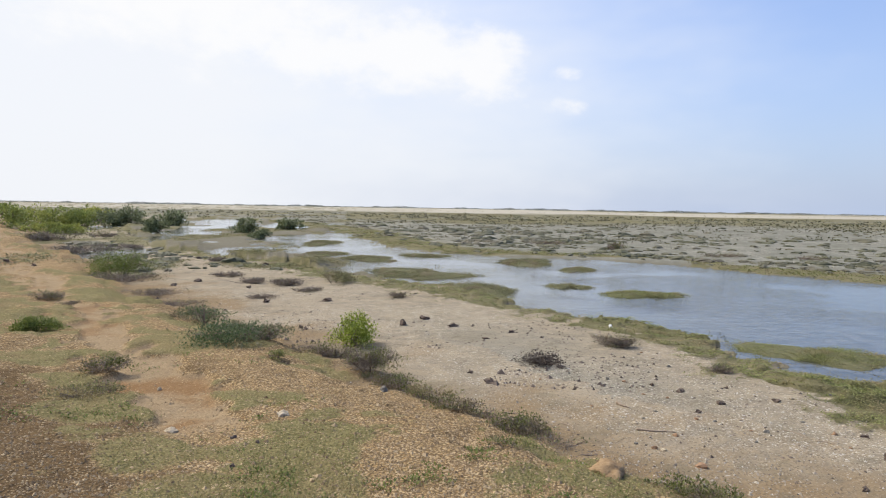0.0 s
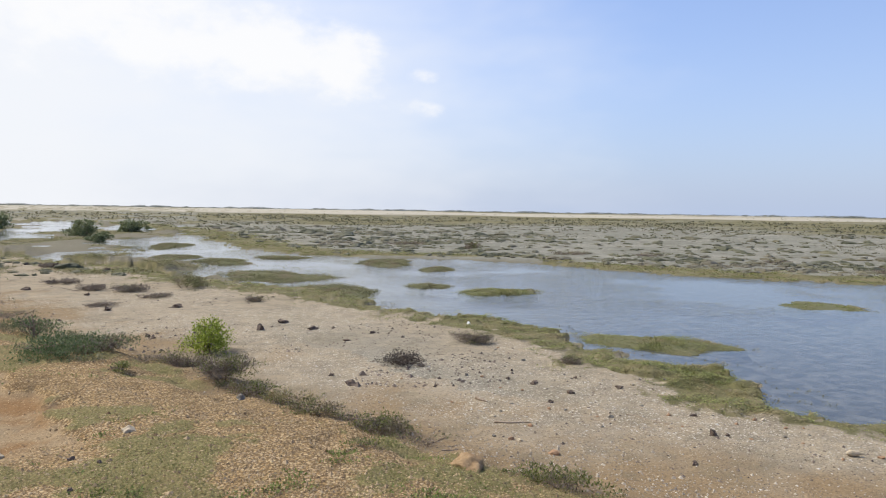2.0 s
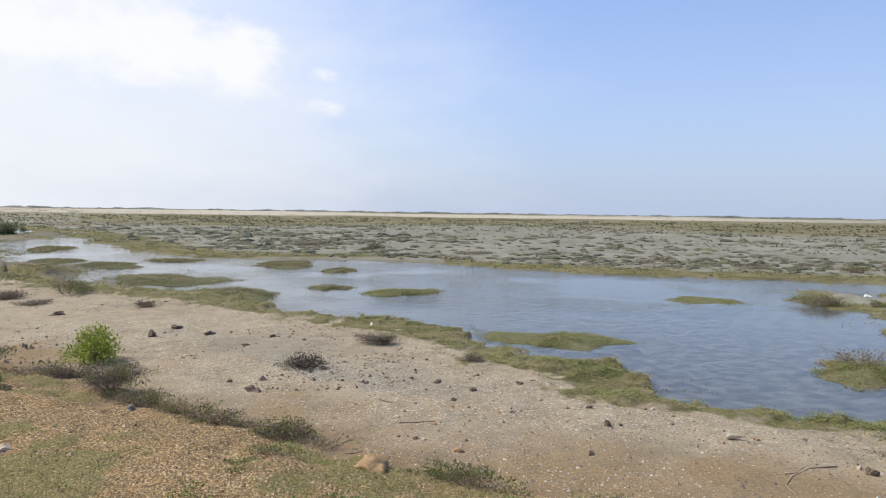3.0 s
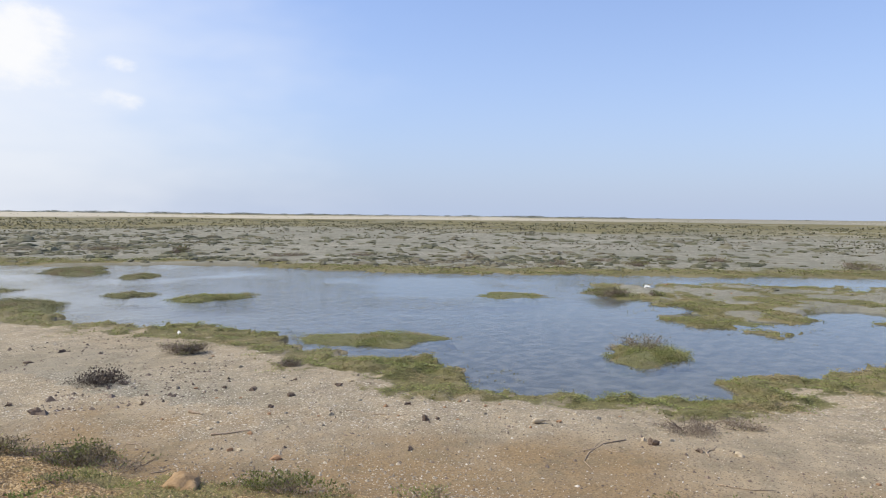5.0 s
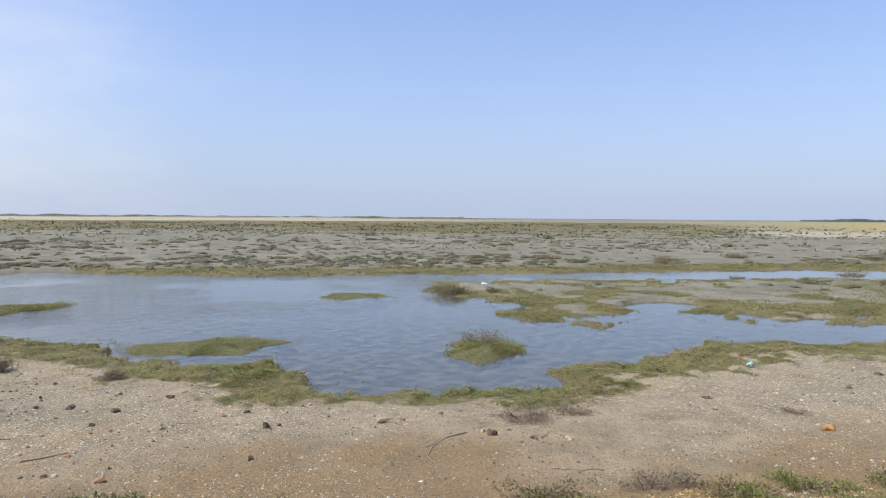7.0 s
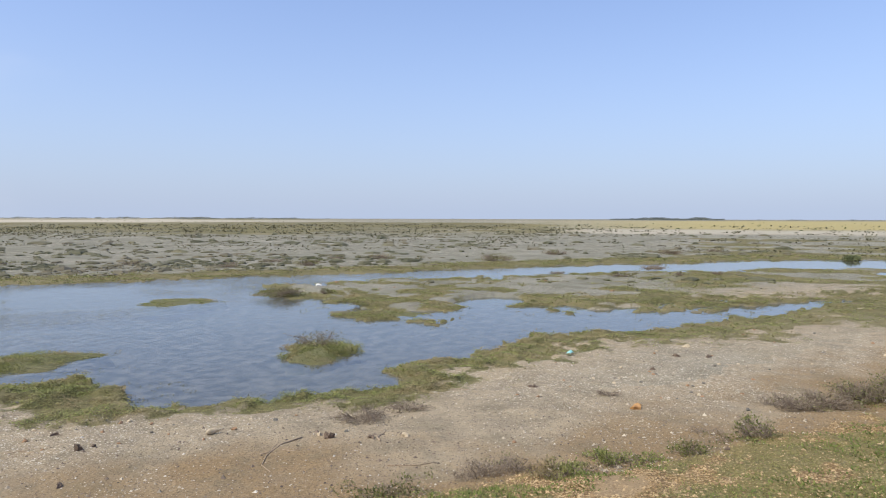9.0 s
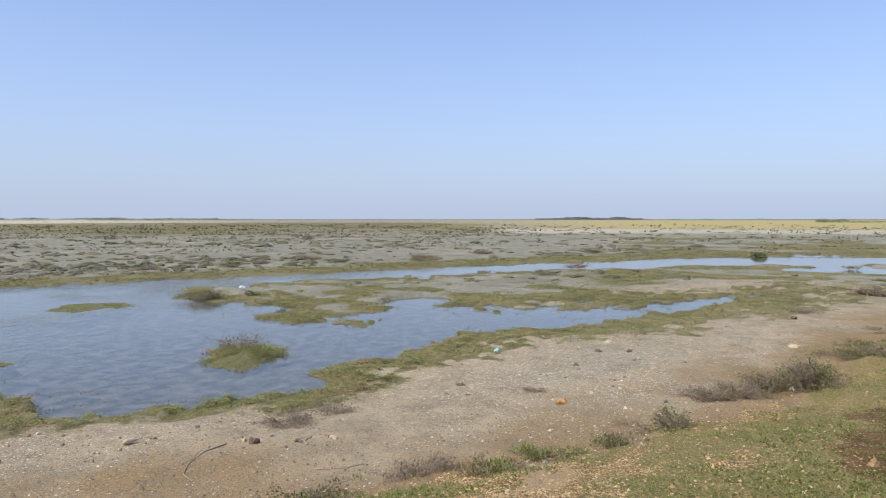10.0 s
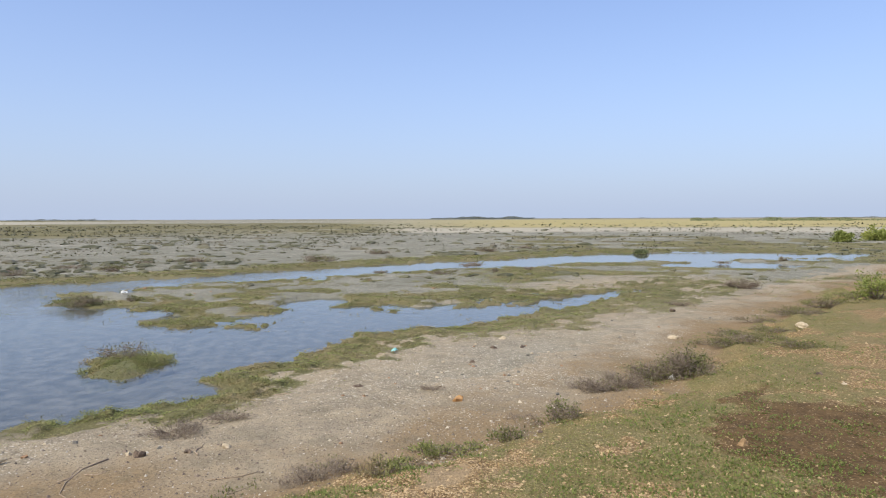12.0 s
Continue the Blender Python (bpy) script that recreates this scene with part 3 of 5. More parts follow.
def tube(points, radii, sides=5):
    """A crooked tapered stem through points."""
    p = np.asarray(points, float)
    r = np.asarray(radii, float)
    t = np.gradient(p, axis=0)
    t /= np.linalg.norm(t, axis=1, keepdims=True) + 1e-9
    ref = np.where(np.abs(t[:, 2:3]) > 0.9, np.array([[1.0, 0, 0]]), np.array([[0, 0, 1.0]]))
    a = np.cross(t, ref)
    a /= np.linalg.norm(a, axis=1, keepdims=True) + 1e-9
    b = np.cross(t, a)
    ang = np.arange(sides) * 2 * np.pi / sides
    ring = p[:, None] + r[:, None, None] * (np.cos(ang)[None, :, None] * a[:, None] + np.sin(ang)[None, :, None] * b[:, None])
    v = ring.reshape(-1, 3)
    f = []
    for i in range(len(p) - 1):
        for j in range(sides):
            k = (j + 1) % sides
            f.append((i * sides + j, i * sides + k, (i + 1) * sides + k, (i + 1) * sides + j))
    v = np.vstack([v, p[:1], p[-1:]])
    c0, c1, last = len(v) - 2, len(v) - 1, (len(p) - 1) * sides
    for j in range(sides):
        k = (j + 1) % sides
        f.append((c0, k, j, c0))
        f.append((c1, last + j, last + k, c1))
    return v, f


def tubes_mesh(name, tubes, mat):
    """Several stems in one mesh."""
    vs, fs, off = [], [], 0
    for v, f in tubes:
        vs.append(v)
        fs += [tuple(i + off for i in q) for q in f]
        off += len(v)
    me = bpy.data.meshes.new(name)
    clean = [q if q[0] != q[3] else q[:3] for q in fs]
    me.from_pydata(np.vstack(vs).tolist(), [], clean)
    me.polygons.foreach_set("use_smooth", [True] * len(clean))
    me.materials.append(mat)
    return me


def lump(name, sx, sy, sz, mat, seed, rough=0.25, detail=2, flat=0.35):
    """An uneven stone or clod, standing a little sunk on its flattened base."""
    bm = bmesh.new()
    bmesh.ops.create_icosphere(bm, subdivisions=detail, radius=1.0)
    for v in bm.verts:
        c = v.co.copy()
        k = 1 + rough * noise.noise(c * 1.3 + Vector((seed * 3.7, seed, 0))) * 1.6 + rough * 0.5 * noise.noise(c * 3.1 + Vector((0, seed * 2.3, 5)))
        c *= k
        if c.z < -flat:
            c.z = -flat + (c.z + flat) * 0.2
        c *= 1 + 0.05 * noise.noise(c * 7.0 + Vector((seed, 0, 3)))
        v.co = Vector((c.x * sx, c.y * sy, (c.z + flat) * sz))
    me = bpy.data.meshes.new(name)
    bm.to_mesh(me)
    bm.free()
    me.polygons.foreach_set("use_smooth", [detail > 2] * len(me.polygons))
    me.materials.append(mat)
    return me

# ---- the ground, one sheet to the horizon ----
def make_ground():
    az = np.concatenate([np.arange(-180, -44, 3.0), np.arange(-44, 121, 0.195), np.arange(121, 180, 3.0)])
    dip = np.concatenate([[89.9, 88.0, 85.0], np.arange(80, 26, -1.5), np.arange(26, 1.0, -0.10), np.geomspace(1.0, 0.028, 60)])
    dist = EYE / np.tan(np.radians(dip))
    dist[0] = 0.0
    na, nd = len(az), len(dist)
    A, D = np.meshgrid(np.radians(az), dist, indexing="ij")
    x, y = (D * np.sin(A)).ravel(), (D * np.cos(A)).ravel()
    z, q = land(x, y)
    verts = np.stack([x, y, z], 1)
    i, j = np.meshgrid(np.arange(na), np.arange(nd - 1), indexing="ij")
    i, j = i.ravel(), j.ravel()
    k = (i + 1) % na
    quads = np.stack([i * nd + j, i * nd + j + 1, k * nd + j + 1, k * nd + j], 1)
    me = array_mesh("ground", verts, quads, M_GROUND, True)
    one = np.ones(len(x))
    for name, keys in (("zones_a", ("green", "bank", "grass", "path")), ("zones_b", ("sand", "dry", "soil", "wet")), ("zones_c", ("silt", "tan", "orange", "shelly"))):
        lay = me.attributes.new(name, "FLOAT_COLOR", "POINT")
        col = np.zeros((len(verts), 4), np.float32)
        for c, key in enumerate(keys):
            col[:, c] = q[key] * one
        lay.data.foreach_set("color", col.ravel())
    thing("ground", data=me, label="muddy tidal flat with gravel bank and low turf", category="ground", kind="structure")


make_ground()


def make_water():
    """The sheet of shallow water, at height nought."""
    nx, ny = 60, 70
    xs, ys = np.linspace(-75, 75, nx), np.linspace(-40, 130, ny)
    X, Y = np.meshgrid(xs, ys, indexing="ij")
    v = np.stack([X.ravel(), Y.ravel(), np.zeros(nx * ny)], 1)
    i, j = np.meshgrid(np.arange(nx - 1), np.arange(ny - 1), indexing="ij")
    i, j = i.ravel(), j.ravel()
    f = np.stack([i * ny + j, (i + 1) * ny + j, (i + 1) * ny + j + 1, i * ny + j + 1], 1)
    me = array_mesh("water", v, f, M_WATER, True)
    ob = thing("water", data=me, label="shallow rippled lagoon water reflecting a pale sky", category="water", kind="structure")
    return ob


make_water()


# ---- plants that nobody could count ----
def spread_points(n, az, dist, keep, seed):
    """Points of the plan, evenly dense as seen from the bank, kept where keep(zones) beats chance."""
    r = np.random.default_rng(seed)
    a = np.radians(r.uniform(*az, n))
    inv = r.uniform(1 / dist[1], 1 / dist[0], n)
    d = 1 / inv
    x, y = d * np.sin(a), d * np.cos(a)
    z, q = land(x, y)
    ok = r.random(n) < keep(q)
    return x[ok], y[ok], z[ok], d[ok]


def clumps(x, y, z, radius, tall, n, leaf, slim, spread=0.9):
    """n leaves about each point, within radius, up to tall."""
    m = len(x)
    ang, rad = rng.uniform(0, 2 * np.pi, (m, n)), np.sqrt(rng.random((m, n)))
    R = np.broadcast_to(np.asarray(radius, float), m)[:, None]
    T = np.broadcast_to(np.asarray(tall, float), m)[:, None]
    L = np.broadcast_to(np.asarray(leaf, float), m)[:, None] * rng.uniform(0.6, 1.3, (m, n))
    px = x[:, None] + R * rad * np.cos(ang)
    py = y[:, None] + R * rad * np.sin(ang)
    pz = z[:, None] + T * (1 - rad ** 2) * rng.random((m, n)) * 0.8
    way = np.stack([np.cos(ang) * spread, np.sin(ang) * spread, rng.uniform(0.3, 1.3, (m, n))], -1) + rng.normal(size=(m, n, 3)) * 0.25
    return leaves(np.stack([px, py, pz], -1).reshape(-1, 3), way.reshape(-1, 3), L.ravel(), L.ravel() * slim, 0.65)


def stuff(name, vf, mat, label, category):
    return thing(name, data=array_mesh(name, *vf, mat), label=label, category=category, kind="stuff")


def along(line, n, reach, keep, seed):
    """Points scattered beside a line, more where it runs near the bank, kept where keep(zones) beats chance."""
    r = np.random.default_rng(seed)
    p = np.array(line, float)
    seg = np.hypot(*(p[1:] - p[:-1]).T)
    mid = np.hypot(*((p[1:] + p[:-1]) / 2).T)
    w = seg / mid ** 1.6
    i = r.choice(len(seg), n, p=w / w.sum())
    u = r.random(n)[:, None]
    q = p[i] + (p[i + 1] - p[i]) * u
    ang, rad = r.uniform(0, 2 * np.pi, n), reach * np.sqrt(r.random(n)) * np.clip(mid[i] / 9, 1, 2)
    x, y = q[:, 0] + rad * np.cos(ang), q[:, 1] + rad * np.sin(ang)
    z, zone = land(x, y)
    ok = r.random(n) < keep(zone)
    return x[ok], y[ok], z[ok], zone["d"][ok]


x, y, z, d = along(SHORE[3:], 95000, 2.0, lambda q: q["belt"] * 0.9, 101)
stuff("shore_plants", clumps(x, y, z - 0.012, 0.045 * np.sqrt(d / 6), 0.012 + 0.09 * step(0.4, 0.75, fbm2(x, y, 0.3, 87)), 7, 0.022 * np.sqrt(d / 7), 0.45, 2.4), M_MAT,
      "low yellow-green succulent mat along the waterline", "marsh plants")
x, y, z, d = along(SHORE[3:] + SPIT[:14], 12000, 1.0, lambda q: q["lake"] * (q["sd"] < 0.9) * 0.4 * step(0.5, 0.62, fbm2(q["x"], q["y"], 0.6, 91)), 107)
stuff("water_sprigs", clumps(x, y, 0 * x - 0.01, 0.03 * np.sqrt(d / 6), 0.03, 4, 0.022 * np.sqrt(d / 7), 0.35, 1.0), M_MAT_DARK,
      "dark sprigs of drowned plants standing in shallow water", "marsh plants")
x, y, z, d = spread_points(80000, (42, 112), (11, 60), lambda q: q["mat"] * 0.8 * (~q["lake"]), 102)
stuff("spit_plants", clumps(x, y, z - 0.01, 0.07 * np.sqrt(d / 12), 0.012 + 0.08 * step(0.4, 0.75, fbm2(x, y, 0.5, 88)), 7, 0.03 * np.sqrt(d / 10), 0.45, 2.2), M_MAT,
      "olive green mat on the low spit between the channels", "marsh plants")
x, y, z, d = spread_points(50000, (-42, 112), (19, 110), lambda q: np.maximum(q["far_belt"], q["shallow"]) * 0.6, 103)
stuff("far_shore_plants", clumps(x, y, z - 0.01, 0.12 * np.sqrt(d / 15), 0.04, 7, 0.04 * np.sqrt(d / 15), 0.45, 2.0), M_MAT_DARK,
      "dull green plants fringing the far waterline", "marsh plants")
x, y, z, d = spread_points(26000, (-42, 2), (19, 60), lambda q: q["shallow"], 109)
stuff("shallows_plants", clumps(x, y, np.maximum(z, -0.02) - 0.01, 0.16 * np.sqrt(d / 20), 0.07, 7, 0.05 * np.sqrt(d / 20), 0.5, 1.8), M_MAT_DARK,
      "dark grey-green plants on the bars of the braided shallows", "marsh plants")
x, y, z, d = spread_points(36000, (-42, 112), (42, 210), lambda q: (0.12 + 0.5 * q["olive"]) * (q["sb"] < -2) * (~q["lake"]) * step(0.44, 0.58, fbm2(q["x"], q["y"], 6.0, 98)), 110)
stuff("far_tufts", clumps(x, y, z - 0.02, 0.006 * d, 0.002 * d, 5, 0.0035 * d, 0.5, 1.8), M_TUSSOCK, "low dark tufts over the far flat", "marsh plants")
x, y, z, d = along(FAR_SHORE[3:], 26000, 2.6, lambda q: q["far_belt"] * (~q["lake"]) * step(0.36, 0.52, fbm2(q["x"], q["y"], 1.2, 99)), 108)
stuff("far_fringe", clumps(x, y, z - 0.01, 0.10 * np.sqrt(d / 15), 0.05, 7, 0.042 * np.sqrt(d / 15), 0.5, 2.0), M_MAT,
      "olive green mat fringing the far side of the channel", "marsh plants")
x, y, z, d = spread_points(70000, (-46, 122), (3.8, 22), lambda q: q["grass"] * 0.75 * (q["sb"] > 0), 104)
stuff("bank_grass", clumps(x, y, z - 0.005, 0.035, 0.01, 6, 0.02, 0.2, 1.0), M_TURF, "short sparse dry grass on the gravel bank", "grass")


def weed_keep(q):
    ring = step(1.9, 1.2, np.hypot((q["x"] - 5.7) / 1.5, (q["y"] + 1.9) / 0.95)) * step(0.5, 0.62, fbm2(q["x"], q["y"], 0.5, 93))
    side = step(80, 98, q["az"]) * step(0.42, 0.56, fbm2(q["x"], q["y"], 1.1, 95)) * 0.7 * (1 - 0.8 * q["patch"])
    other = step(0.62, 0.72, fbm2(q["x"], q["y"], 0.6, 97)) * 0.5
    return np.maximum.reduce([ring, side, other]) * (q["sb"] > 0.2)


x, y, z, d = spread_points(60000, (-44, 114), (3.8, 24), weed_keep, 105)
stuff("bank_weeds", clumps(x, y, z - 0.005, 0.04, 0.02, 6, 0.024, 0.4, 1.1), M_WEED, "small fresh green weeds on the gravel bank", "weeds")


def tussock_keep(q):
    band = step(0.0, 5.0, -q["sd"]) * step(19, 24, q["d"]) * step(125, 80, q["d"]) * (q["sb"] < -1)
    return band


def make_tussocks():
    r = np.random.default_rng(55)
    n = 60000
    a = np.radians(r.uniform(-42, 112, n))
    dd = 1 / r.uniform(1 / 150, 1 / 19, n)
    x, y = dd * np.sin(a), dd * np.cos(a)
    z, q = land(x, y)
    patch = step(0.48, 0.64, fbm2(x, y, 9, 61) * 0.55 + fbm2(x, y, 2.2, 63) * 0.45)
    ok = r.random(n) < tussock_keep(q) * (0.12 + 0.9 * patch) * np.where(q["az"] < 18, 1.0 + 1.2 * step(46, 30, q["d"]), 1) * 0.26 * (1 - 0.85 * q["tongue"]) * (1 - 0.5 * step(32, 55, q["az"]))
    x, y, z, dd = x[ok], y[ok], z[ok], dd[ok]
    size = r.uniform(0.10, 0.34, len(x)) * np.where(r.random(len(x)) < 0.15, 1.8, 1.0) * np.clip(dd / 35, 0.75, 1.6)
    m, k = len(x), 9
    tall = size * r.uniform(0.14, 0.30, m) + 0.02
    turn = r.uniform(0, np.pi, m)
    th = np.arange(k) * 2 * np.pi / k
    rings = []
    for u, lift in ((1.0, -0.25), (0.78, 0.45), (0.42, 0.85)):
        rad = size[:, None] * u * r.uniform(0.72, 1.28, (m, k))
        px, py = rad * np.cos(th), 0.62 * rad * np.sin(th)
        rings.append(np.stack([x[:, None] + px * np.cos(turn)[:, None] - py * np.sin(turn)[:, None], y[:, None] + px * np.sin(turn)[:, None] + py * np.cos(turn)[:, None],
                               z[:, None] + tall[:, None] * lift * r.uniform(0.75, 1.25, (m, k))], -1))
    top = np.stack([x, y, z + tall], -1)[:, None]
    v = np.concatenate(rings + [top], 1).reshape(-1, 3)
    j = np.arange(k)
    n1 = (j + 1) % k
    quads = np.concatenate([np.stack([i * k + j, i * k + n1, (i + 1) * k + n1, (i + 1) * k + j], 1) for i in range(2)])
    tris = np.stack([2 * k + j, 2 * k + n1, np.full(k, 3 * k)], 1)
    tris = np.concatenate([quads[:, [0, 1, 2]], quads[:, [0, 2, 3]], tris])
    f = (tris[None] + (3 * k + 1) * np.arange(m)[:, None, None]).reshape(-1, 3)
    stuff("marsh_tussocks", (v, f), M_TUSSOCK, "low dark brown tussocks dotted over the grey flat", "marsh plants")
    stuff("tussock_leaves", clumps(x, y, z + tall * 0.35, size * 0.95, tall * 0.7, 14, 0.05 * np.sqrt(dd / 22), 0.5, 1.8), M_TUSSOCK,
          "stubby leaves of the low tussocks on the flat", "marsh plants")


make_tussocks()


# ---- small loose stones that nobody could count ----
def chips(x, y, z, size):
    """Small uneven stones, sunk to the waist in the ground."""
    m = len(x)
    ax = rng.uniform(0.5, 1.2, (m, 5, 1)) * np.asarray(size, float)[:, None, None]
    turn = rng.uniform(0, np.pi, m)
    dirs = np.array([[1, 0, 0], [0, 1, 0], [-1, 0, 0], [0, -1, 0], [0, 0, 0.75]], float)
    v = dirs[None] * ax
    c, s = np.cos(turn)[:, None], np.sin(turn)[:, None]
    vx, vy = v[..., 0] * c - v[..., 1] * s, v[..., 0] * s + v[..., 1] * c
    p = np.stack([vx + x[:, None], vy + y[:, None], v[..., 2] + z[:, None]], -1).reshape(-1, 3)
    f = np.array([[0, 1, 4], [1, 2, 4], [2, 3, 4], [3, 0, 4]])
    return p, (f[None] + 5 * np.arange(m)[:, None, None]).reshape(-1, 3)


def gravel_keep(q):
    return q["bank"] * (1 - 0.75 * q["grass"]) * (1 - 0.8 * q["path"]) * (1 - q["patch"]) * (q["sb"] > 0)


x, y, z, d = spread_points(130000, (-46, 118), (3.4, 13), gravel_keep, 201)
stuff("bank_gravel", chips(x, y, z, np.random.default_rng(1).gamma(2.2, 0.0025, len(x)) + 0.003), M_PEBBLE, "orange and tan loose gravel on the bank", "gravel")


def shell_keep(q):
    return (1 - q["bank"]) * (1 - q["belt"]) * (q["sd"] < -0.5) * (q["sb"] > -12)


def scatter_mud(n, seed, dist, size, amount, white=False):
    r = np.random.default_rng(seed)
    a = np.radians(r.uniform(-40, 112, n))
    dd = 1 / r.uniform(1 / dist[1], 1 / dist[0], n)
    x, y = dd * np.sin(a), dd * np.cos(a)
    z, q = land(x, y)
    patch = step(0.38, 0.62, fbm2(x, y, 2.4, 71 + seed))
    if white:
        patch = 0.12 + 0.88 * q["shelly"]
    ok = (r.random(n) < amount * patch * shell_keep(q))
    return x[ok], y[ok], z[ok], r.gamma(2.0, size / 2, ok.sum()) + size * 0.3


stuff("shell_bits", chips(*scatter_mud(150000, 5, (4.2, 20), 0.0040, 0.75, True)), M_SHELL, "white shell fragments strewn on grey mud", "shells")
x, y, z, d = spread_points(30000, (-42, 18), (7.5, 34), lambda q: 0.22 * (1 - q["bank"]) * (q["sd"] < -0.3) * (1 - q["belt"]) * (q["sb"] > -9) * step(0.42, 0.6, fbm2(q["x"], q["y"], 1.6, 77)), 203)
stuff("mud_crumbs", chips(x, y, z, (np.random.default_rng(3).gamma(1.6, 0.0065, len(x)) + 0.006)), M_CRUMB, "dark lumps of dried mud strewn over the flat", "gravel")
stuff("beach_pebbles", chips(*scatter_mud(90000, 9, (4.2, 18), 0.0062, 0.6)), M_BEACH, "tan and grey pebbles strewn on mud", "gravel")
stuff("earth_crumbs", chips(*scatter_mud(40000, 8, (4.2, 34), 0.006, 0.45)), M_CRUMB, "small dark crumbs of earth on the mud", "gravel")


# ---- islands of marsh plants in the water ----
def marsh_island(cx, cy, lat, rad, tall, label, seed, mat=None, leaf=0.045, dens=1.0, bare=0.0):
    """A low mound of mud under a mat of plants, longest along or across the line from the bank."""
    r = np.random.default_rng(seed)
    turn = -math.degrees(math.atan2(cx, cy))
    ob = thing("marsh_island", cx, cy, -0.06, turn, label, "marsh island", "plant islands in the water")
    na, nr = 72, 9
    th = np.linspace(0, 2 * np.pi, na, endpoint=False)
    lobes = 1 + 0.25 * np.sin(2 * th + r.uniform(0, 6)) + 0.14 * np.sin(3 * th + r.uniform(0, 6)) + 0.10 * np.sin(5 * th + r.uniform(0, 6)) + 0.05 * np.sin(9 * th + r.uniform(0, 6)) + 0.42 * (fbm2(4 * np.cos(th) + seed, 4 * np.sin(th), 1.0, seed) - 0.5)

    def surface(u, ang):
        k = np.interp(ang % (2 * np.pi), np.append(th, 2 * np.pi), np.append(lobes, lobes[0]))
        x, y = lat * k * u * np.cos(ang), rad * k * u * np.sin(ang)
        z = 0.052 + tall * 0.42 * np.clip(1 - u ** 2, 0, 1) + 0.02 * (fbm2(x + cx, y + cy, 0.35, 81) - 0.5)
        return x, y, np.where(u > 1.0, -0.12, z)
    us = np.array([0.001, 0.2, 0.4, 0.6, 0.75, 0.88, 0.96, 1.0, 1.05]) * np.array([1, 1, 1, 1, 1, 1, 0.97, 0.955, 1])
    U, TH = np.meshgrid(us, th, indexing="ij")
    x, y, z = surface(U.ravel(), TH.ravel())
    i, j = np.meshgrid(np.arange(nr - 1), np.arange(na), indexing="ij")
    i, j = i.ravel(), j.ravel()
    k = (j + 1) % na
    f = np.stack([i * na + j, i * na + k, (i + 1) * na + k, (i + 1) * na + j], 1)[:, ::-1]
    part("mound", array_mesh("mound", np.stack([x, y, z], 1), f, M_MOUND, True), ob, "wet dark mud")
    n = int(min(4200, 1150 * dens * lat * rad * 3.0 * (0.045 / leaf) ** 1.2))
    u, ang = np.sqrt(r.random(n)) * 1.12, r.uniform(0, 2 * np.pi, n)
    x, y, z = surface(np.minimum(u, 0.995), ang)
    over = np.maximum(u, 0.1) / np.maximum(np.minimum(u, 0.995), 0.1)
    x, y = x * over, y * over
    z = np.where(u > 0.97, 0.05, z)
    keep = fbm2(x + cx, y + cy, 0.4, seed) > bare + 0.34 * np.clip(u - 0.86, 0, 1) / 0.26
    part("foliage", array_mesh("foliage", *clumps(x[keep], y[keep], z[keep] - 0.01, leaf, tall * (0.15 + 0.9 * step(0.4, 0.7, fbm2(x[keep] + cx, y[keep] + cy, 0.35, 89))) * 0.7, 7, leaf * 0.55, 0.45, 2.2), mat or M_MAT), ob)
    return ob


marsh_island(1.0, 17.1, 0.80, 1.35, 0.22, "grey-green mounded plant island by the shore", 1, M_MAT_DARK, 0.05)
marsh_island(3.4, 18.2, 0.50, 0.55, 0.16, "small grey-green plant island in open water", 2, M_MAT_DARK, 0.05)
marsh_island(4.9, 16.7, 0.86, 0.80, 0.16, "bright yellow-green plant island in open water", 3, M_MAT, 0.05)
marsh_island(4.7, 23.4, 0.58, 0.85, 0.16, "small green plant island in open water", 4, M_MAT_DARK, 0.06)
marsh_island(3.2, 26.3, 1.15, 1.6, 0.16, "wide dull green plant island in open water", 5, M_MAT_DARK, 0.065)
marsh_island(-0.8, 21.0, 1.45, 1.7, 0.18, "broad grey-green plant island in the shallows", 6, M_MAT_DARK, 0.06)
marsh_island(-2.9, 26.9, 1.05, 1.4, 0.14, "flat dull green plant island in the shallows", 7, M_MAT_DARK, 0.065)
marsh_island(-0.7, 29.0, 0.85, 1.1, 0.12, "flat olive plant island in the shallows", 8, M_MAT_DARK, 0.07)
marsh_island(-5.0, 29.2, 1.1, 1.2, 0.12, "flat olive plant island in the shallows", 9, M_MAT_DARK, 0.07)
marsh_island(-6.7, 38.0, 0.95, 2.4, 0.15, "flat dark plant island in the shallows", 10, M_MAT_DARK, 0.08)
marsh_island(-7.5, 28.9, 0.75, 1.1, 0.12, "flat dark plant island in the shallows", 11, M_MAT_DARK, 0.07)
marsh_island(5.55, 9.75, 0.95, 0.80, 0.15, "olive plant mat reaching out from the shore", 12, M_MAT, 0.04)
marsh_island(4.75, 10.35, 0.30, 0.42, 0.08, "thin olive plant mat near the shore", 13, M_MAT, 0.04, 0.7, 0.4)
marsh_island(11.7, 13.4, 1.15, 0.65, 0.07, "thin sparse plant mat barely above water", 14, M_MAT, 0.05, 0.6, 0.42)
marsh_island(14.6, 12.3, 0.9, 1.2, 0.12, "dull green plant mat at the head of the spit", 15, M_MAT_DARK, 0.055, 0.8, 0.40)
marsh_island(12.5, 7.9, 0.75, 0.6, 0.06, "yellow-green plant mat at the edge of the spit", 16, M_MAT, 0.05, 0.6, 0.40)
marsh_island(8.3, 6.5, 0.66, 0.62, 0.20, "rounded olive plant island with dry brown stems", 17, M_MAT, 0.04, 1.8)


